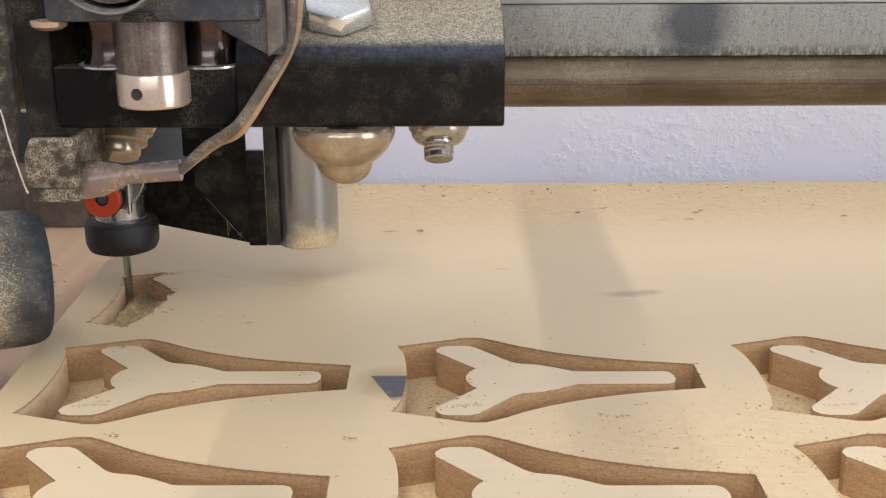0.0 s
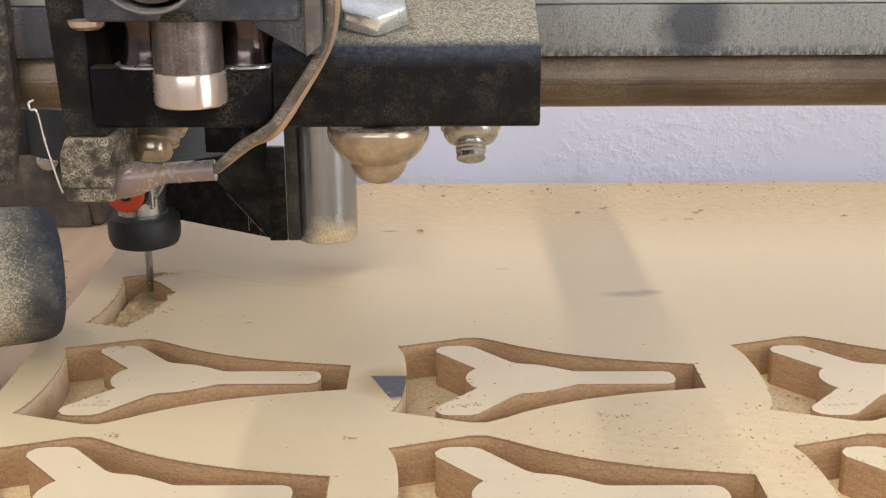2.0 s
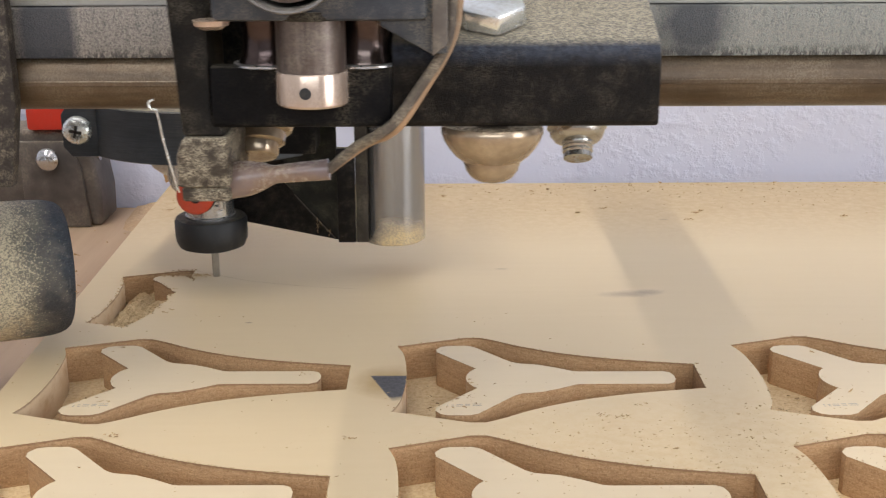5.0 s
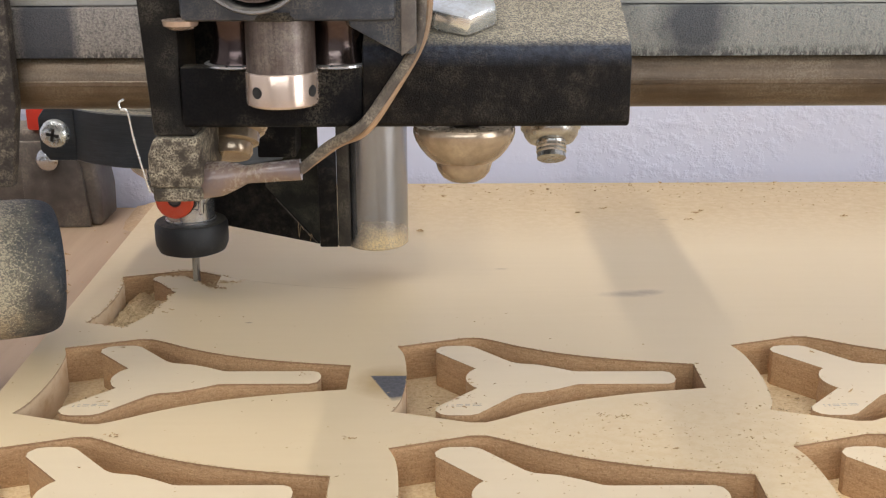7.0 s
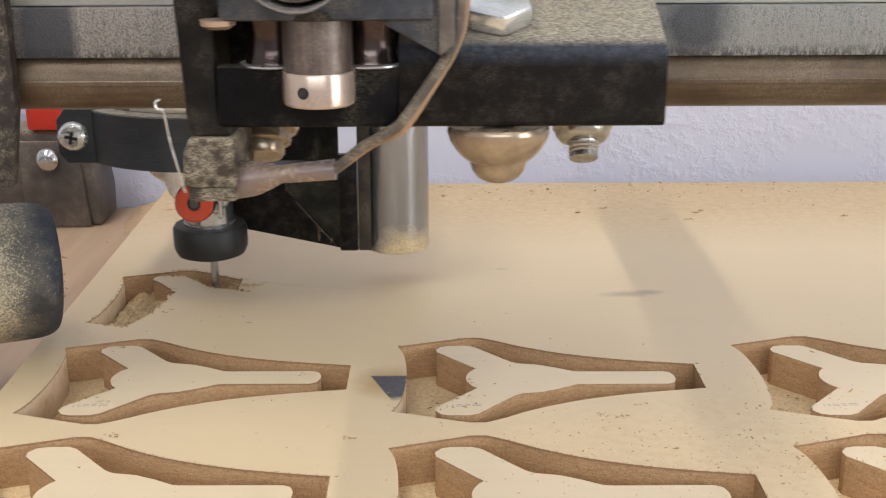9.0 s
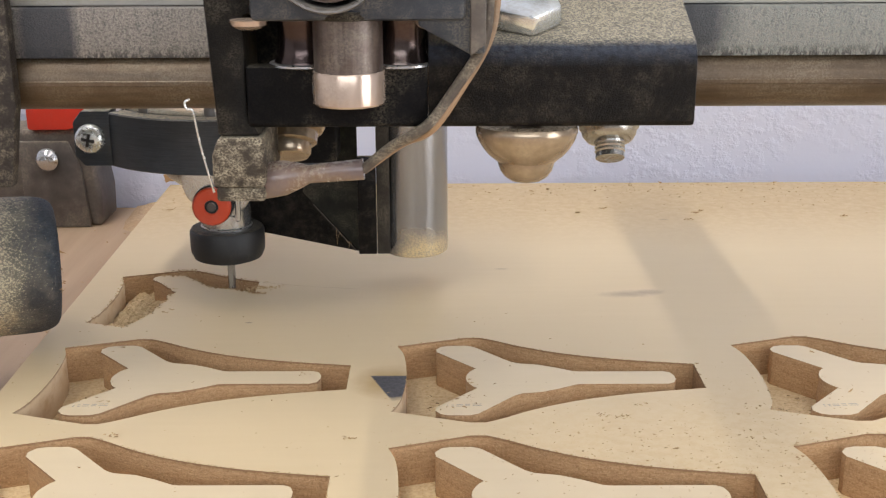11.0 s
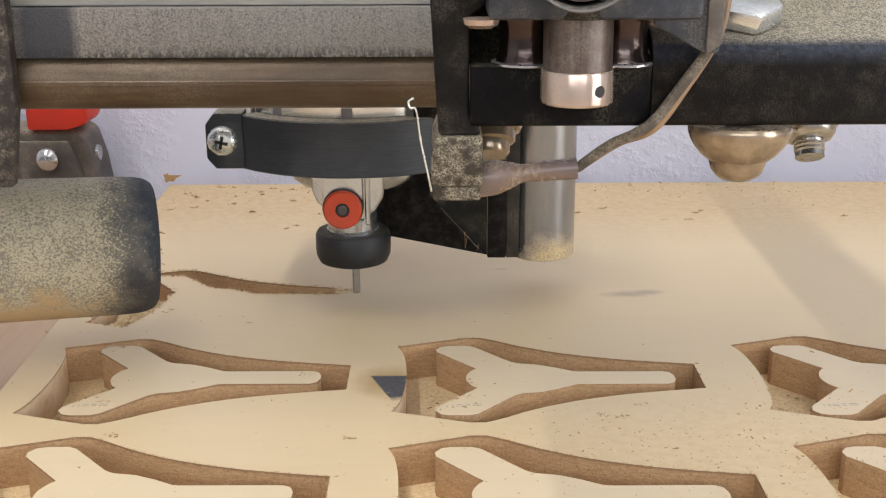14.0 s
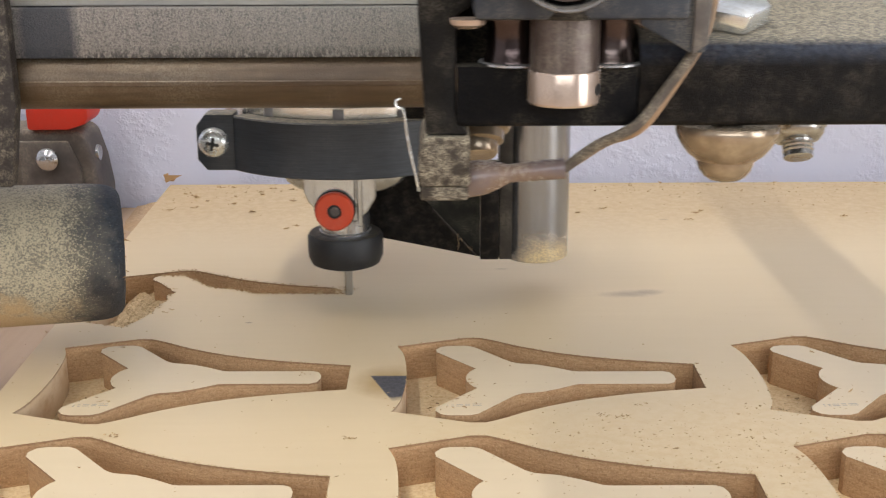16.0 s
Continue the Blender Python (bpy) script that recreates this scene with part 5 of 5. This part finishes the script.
# ---- what moves ----
def motions():
    travel = [
        (0, 0.0), (0.1, 0.0), (0.2, -0.0004), (0.3, 0.0004), (0.4, 0.0045), (0.5, 0.0073), (0.6, 0.0082), (0.7, 0.0094),
        (0.8, 0.0094), (0.9, 0.0069), (1, 0.0019), (1.1, 0.0), (1.2, -0.0004), (1.3, 0.002), (1.4, 0.0041), (1.5, 0.0064),
        (1.6, 0.011), (1.7, 0.0127), (1.8, 0.0118), (1.9, 0.0098), (2, 0.0084), (2.1, 0.009), (2.2, 0.0127), (2.3, 0.018),
        (2.4, 0.0241), (2.5, 0.0289), (2.6, 0.0304), (2.7, 0.0333), (2.8, 0.032), (2.9, 0.0304), (3, 0.028), (3.1, 0.024),
        (3.2, 0.0184), (3.3, 0.0145), (3.4, 0.0135), (3.5, 0.0146), (3.6, 0.0178), (3.7, 0.0196), (3.8, 0.0233), (3.9, 0.0267),
        (4, 0.0268), (4.1, 0.0261), (4.2, 0.0249), (4.3, 0.0241), (4.4, 0.0222), (4.5, 0.0203), (4.6, 0.0195), (4.7, 0.0213),
        (4.8, 0.0259), (4.9, 0.0316), (5.0, 0.0363), (5.1, 0.0381), (5.2, 0.0368), (5.3, 0.0335), (5.4, 0.0294), (5.5, 0.0261),
        (5.6, 0.0248), (5.7, 0.0265), (5.8, 0.0304), (5.9, 0.0344), (6.0, 0.0361), (6.1, 0.0392), (6.2, 0.0453), (6.3, 0.0484),
        (6.4, 0.0488), (6.5, 0.0467), (6.6, 0.0424), (6.7, 0.0369), (6.8, 0.0317), (6.9, 0.0298), (7, 0.0294), (7.1, 0.031),
        (7.2, 0.0313), (7.3, 0.035), (7.4, 0.0406), (7.5, 0.0451), (7.6, 0.0511), (7.7, 0.0534), (7.8, 0.056), (7.9, 0.0581),
        (8, 0.0577), (8.1, 0.0565), (8.2, 0.0513), (8.3, 0.0458), (8.4, 0.0406), (8.5, 0.035), (8.6, 0.0332), (8.7, 0.0325),
        (8.8, 0.0341), (8.9, 0.035), (9, 0.0378), (9.1, 0.0434), (9.2, 0.0484), (9.3, 0.0507), (9.4, 0.0562), (9.5, 0.0617),
        (9.6, 0.0639), (9.7, 0.0644), (9.8, 0.0654), (9.9, 0.0659), (10.0, 0.0639), (10.1, 0.0589), (10.2, 0.054), (10.3, 0.052),
        (10.4, 0.0504), (10.5, 0.0467), (10.6, 0.0429), (10.7, 0.0414), (10.8, 0.0422), (10.9, 0.0439), (11.0, 0.0447), (11.1, 0.0482),
        (11.2, 0.0552), (11.3, 0.0588), (11.4, 0.0651), (11.5, 0.071), (11.6, 0.0747), (11.7, 0.0774), (11.8, 0.079), (11.9, 0.0802),
        (12, 0.0802), (12.1, 0.0764), (12.2, 0.0719), (12.3, 0.0664), (12.4, 0.0602), (12.5, 0.0544), (12.6, 0.0497), (12.7, 0.0483),
        (12.8, 0.0485), (12.9, 0.0513), (13, 0.0528), (13.1, 0.0565), (13.2, 0.0615), (13.3, 0.0674), (13.4, 0.0728), (13.5, 0.0765),
        (13.6, 0.0816), (13.7, 0.0867), (13.8, 0.0924), (13.9, 0.0954), (14, 0.0968), (14.1, 0.0963), (14.2, 0.0934), (14.3, 0.0889),
        (14.4, 0.0832), (14.5, 0.0786), (14.6, 0.0732), (14.7, 0.0674), (14.8, 0.0619), (14.9, 0.0578), (15, 0.0557), (15.1, 0.0566),
        (15.2, 0.0582), (15.3, 0.0594), (15.4, 0.0629), (15.5, 0.067), (15.6, 0.074), (15.7, 0.0788), (15.8, 0.0838), (15.9, 0.0891),
        (16, 0.0938),
    ]
    walk(CARRIAGE, [(t, Matrix.Translation(Vector(CARRIAGE["origin"]) + Vector((x, 0, 0)))) for t, x in travel])
    collar = [o for o in CARRIAGE.children if o.name.startswith("collar")][0]
    home = collar.matrix_basis.translation.copy()
    walk(collar, [(t, Matrix.Translation(home) @ pose(0, 0, 0, 0, 0, COLLAR_RATE * x)) for t, x in travel])
    cutting = [
        (0, -0.0983, 0.021), (0.1, -0.0983, 0.0215), (0.2, -0.0988, 0.0221), (0.3, -0.098, 0.0226), (0.4, -0.0939, 0.0232), (0.5, -0.0912, 0.0237),
        (0.6, -0.0904, 0.0241), (0.7, -0.0894, 0.0245), (0.8, -0.0895, 0.0249), (0.9, -0.0922, 0.0253), (1, -0.0974, 0.0257), (1.1, -0.0991, 0.0259),
        (1.2, -0.0994, 0.026), (1.3, -0.0969, 0.0262), (1.4, -0.0946, 0.0263), (1.5, -0.0922, 0.0265), (1.6, -0.0876, 0.0269), (1.7, -0.0859, 0.0272),
        (1.8, -0.0869, 0.0276), (1.9, -0.089, 0.0279), (2, -0.0905, 0.0283), (2.1, -0.0894, 0.0279), (2.2, -0.0853, 0.0274), (2.3, -0.0795, 0.027),
        (2.4, -0.073, 0.0265), (2.5, -0.0678, 0.0261), (2.6, -0.0665, 0.0267), (2.7, -0.0637, 0.0272), (2.8, -0.0652, 0.0278), (2.9, -0.0669, 0.0283),
        (3, -0.0694, 0.0289), (3.1, -0.0735, 0.029), (3.2, -0.0792, 0.029), (3.3, -0.0832, 0.0291), (3.4, -0.0843, 0.0291), (3.5, -0.0833, 0.0292),
        (3.6, -0.0799, 0.0295), (3.7, -0.0777, 0.0298), (3.8, -0.0738, 0.0302), (3.9, -0.0702, 0.0305), (4, -0.0698, 0.0308), (4.1, -0.0706, 0.0294),
        (4.2, -0.072, 0.028), (4.3, -0.0728, 0.0276), (4.4, -0.0746, 0.0273), (4.5, -0.0765, 0.0269), (4.6, -0.0773, 0.0265), (4.7, -0.0755, 0.0261),
        (4.8, -0.0708, 0.0258), (4.9, -0.065, 0.0254), (5.0, -0.0604, 0.025), (5.1, -0.0586, 0.0247), (5.2, -0.0598, 0.0243), (5.3, -0.0631, 0.0239),
        (5.4, -0.0671, 0.0235), (5.5, -0.0704, 0.0232), (5.6, -0.0716, 0.0228), (5.7, -0.07, 0.0224), (5.8, -0.0659, 0.0221), (5.9, -0.0619, 0.0217),
        (6.0, -0.0602, 0.0213), (6.1, -0.0571, 0.0209), (6.2, -0.0509, 0.0206), (6.3, -0.0478, 0.0202), (6.4, -0.0473, 0.0193), (6.5, -0.0493, 0.0184),
        (6.6, -0.0538, 0.0185), (6.7, -0.0596, 0.0185), (6.8, -0.065, 0.0186), (6.9, -0.0671, 0.0186), (7, -0.0677, 0.0187), (7.1, -0.0658, 0.0183),
        (7.2, -0.0653, 0.0179), (7.3, -0.0613, 0.0174), (7.4, -0.0554, 0.017), (7.5, -0.0506, 0.0166), (7.6, -0.0446, 0.0164), (7.7, -0.0421, 0.0162),
        (7.8, -0.0395, 0.0159), (7.9, -0.0373, 0.0157), (8, -0.0376, 0.0155), (8.1, -0.0391, 0.0152), (8.2, -0.0445, 0.0149), (8.3, -0.0503, 0.0147),
        (8.4, -0.0558, 0.0144), (8.5, -0.0616, 0.0141), (8.6, -0.0634, 0.0139), (8.7, -0.064, 0.0137), (8.8, -0.0624, 0.0136), (8.9, -0.0614, 0.0134),
        (9, -0.0586, 0.0132), (9.1, -0.0526, 0.0131), (9.2, -0.0472, 0.013), (9.3, -0.0449, 0.0127), (9.4, -0.0394, 0.0125), (9.5, -0.0339, 0.0122),
        (9.6, -0.0316, 0.012), (9.7, -0.0311, 0.0117), (9.8, -0.0301, 0.0114), (9.9, -0.0295, 0.0112), (10.0, -0.0316, 0.0109), (10.1, -0.0365, 0.0106),
        (10.2, -0.0414, 0.0104), (10.3, -0.0434, 0.0101), (10.4, -0.0449, 0.0099), (10.5, -0.0486, 0.0096), (10.6, -0.0524, 0.0093), (10.7, -0.0539, 0.0091),
        (10.8, -0.0531, 0.0088), (10.9, -0.0514, 0.0085), (11.0, -0.0505, 0.0083), (11.1, -0.047, 0.008), (11.2, -0.0399, 0.0078), (11.3, -0.0364, 0.0075),
        (11.4, -0.0299, 0.0078), (11.5, -0.0239, 0.0082), (11.6, -0.0201, 0.0076), (11.7, -0.0172, 0.0071), (11.8, -0.0155, 0.0065), (11.9, -0.0142, 0.006),
        (12, -0.0141, 0.0054), (12.1, -0.0181, 0.0055), (12.2, -0.0228, 0.0056), (12.3, -0.0285, 0.0056), (12.4, -0.0349, 0.0057), (12.5, -0.0409, 0.0058),
        (12.6, -0.0457, 0.0056), (12.7, -0.0472, 0.0055), (12.8, -0.0471, 0.0053), (12.9, -0.0444, 0.0052), (13, -0.0431, 0.005), (13.1, -0.039, 0.0049),
        (13.2, -0.0336, 0.0048), (13.3, -0.0274, 0.0048), (13.4, -0.0216, 0.0047), (13.5, -0.0175, 0.0046), (13.6, -0.0124, 0.0042), (13.7, -0.0072, 0.0038),
        (13.8, -0.0015, 0.0033), (13.9, 0.0015, 0.0029), (14, 0.003, 0.0025), (14.1, 0.0023, 0.0024), (14.2, -0.0007, 0.0023), (14.3, -0.0053, 0.0022),
        (14.4, -0.0112, 0.0021), (14.5, -0.0158, 0.002), (14.6, -0.0214, 0.0021), (14.7, -0.0275, 0.0022), (14.8, -0.0331, 0.0022), (14.9, -0.0374, 0.0023),
        (15, -0.0397, 0.0024), (15.1, -0.0386, 0.002), (15.2, -0.0368, 0.0016), (15.3, -0.0355, 0.0013), (15.4, -0.0319, 0.0009), (15.5, -0.0276, 0.0005),
        (15.6, -0.0204, 0.0004), (15.7, -0.0155, 0.0003), (15.8, -0.0103, 0.0002), (15.9, -0.0048, 0.0001), (16, 0.0, 0.0),
    ]
    walk(SPINDLE, [(t, pose(SX + x, SY + y, 0)) for t, x, y in cutting])
    suction = [
        (0, -0.0277, -0.0089), (0.5, -0.0275, -0.0089), (1, -0.0264, -0.0085), (1.5, -0.0233, -0.0087), (2, -0.0234, -0.0074), (2.5, -0.0214, -0.0063),
        (3, -0.0192, -0.0056), (3.5, -0.0192, -0.0056), (4, -0.0188, -0.0054), (6.5, -0.0223, -0.0047), (7, -0.0229, -0.0047), (7.5, -0.0234, -0.0054),
        (8, -0.0236, -0.0056), (8.5, -0.0238, -0.0058), (9, -0.0241, -0.006), (11.5, -0.0247, -0.0018), (12, -0.0248, 0.001), (12.5, -0.0159, 0.0027),
        (13, -0.0027, 0.0029), (13.5, 0.0072, 0.0037), (14, 0.0115, 0.0033), (14.5, 0.0095, 0.0006), (15, -0.006, 0.0007), (15.5, -0.005, 0.0007),
        (16, -0.0012, 0.0007),
    ]
    yaw = lambda t: 27 - 8 * max(0.0, min(1.0, (t - 9) / 4))
    walk(HOSE_END, [(t, Matrix.Translation(Vector(HOSE_END["origin"]) + Vector((x - 0.00035 * (yaw(t) - 19), 0, z))) @ pose(0, 0, 0, 0, 3, yaw(t))) for t, x, z in suction])
    head, rows = -1.0, []
    for t, x, y in cutting:
        head = max(head, SX + x - 0.0085 - NEW_CX)
        u = max(PLUG_X[0], min(head, PLUG_X[-1]))
        mid = (along(EDGE_OUT if u > 0.0135 else BACK_SIDE, u) + along(EDGE_IN, u)) / 2
        rows.append((t, pose(NEW_CX + u, NEW_CY + mid, 0)))
    walk(MOUND, rows)
    for edge, ob in SLICES:
        gone = [t for t, x, y in cutting if SX + x - 0.009 > edge]
        up, down = ob.matrix_basis.copy(), Matrix.Translation((0, 0, -0.0155)) @ ob.matrix_basis
        if not gone:
            walk(ob, [(0.0, up), (16.0, up)])
        elif gone[0] < 0.2:
            walk(ob, [(0.0, down), (16.0, down)])
        else:
            walk(ob, [(0.0, up), (gone[0] - 0.1, up), (gone[0] + 0.1, down)] + ([(16.0, down)] if gone[0] < 15.8 else []))
    for edge, ob in BURRS:
        cut = [t for t, x, y in cutting if SX + x - 0.004 > edge]
        up, down = ob.matrix_basis.copy(), Matrix.Translation((0, 0, -0.004)) @ ob.matrix_basis
        if not cut:
            walk(ob, [(0.0, down), (16.0, down)])
        elif cut[0] < 0.2:
            walk(ob, [(0.0, up), (16.0, up)])
        else:
            walk(ob, [(0.0, down), (cut[0] - 0.1, down), (cut[0] + 0.1, up)] + ([(16.0, up)] if cut[0] < 15.8 else []))


COLLAR_RATE = -9680.0
motions()
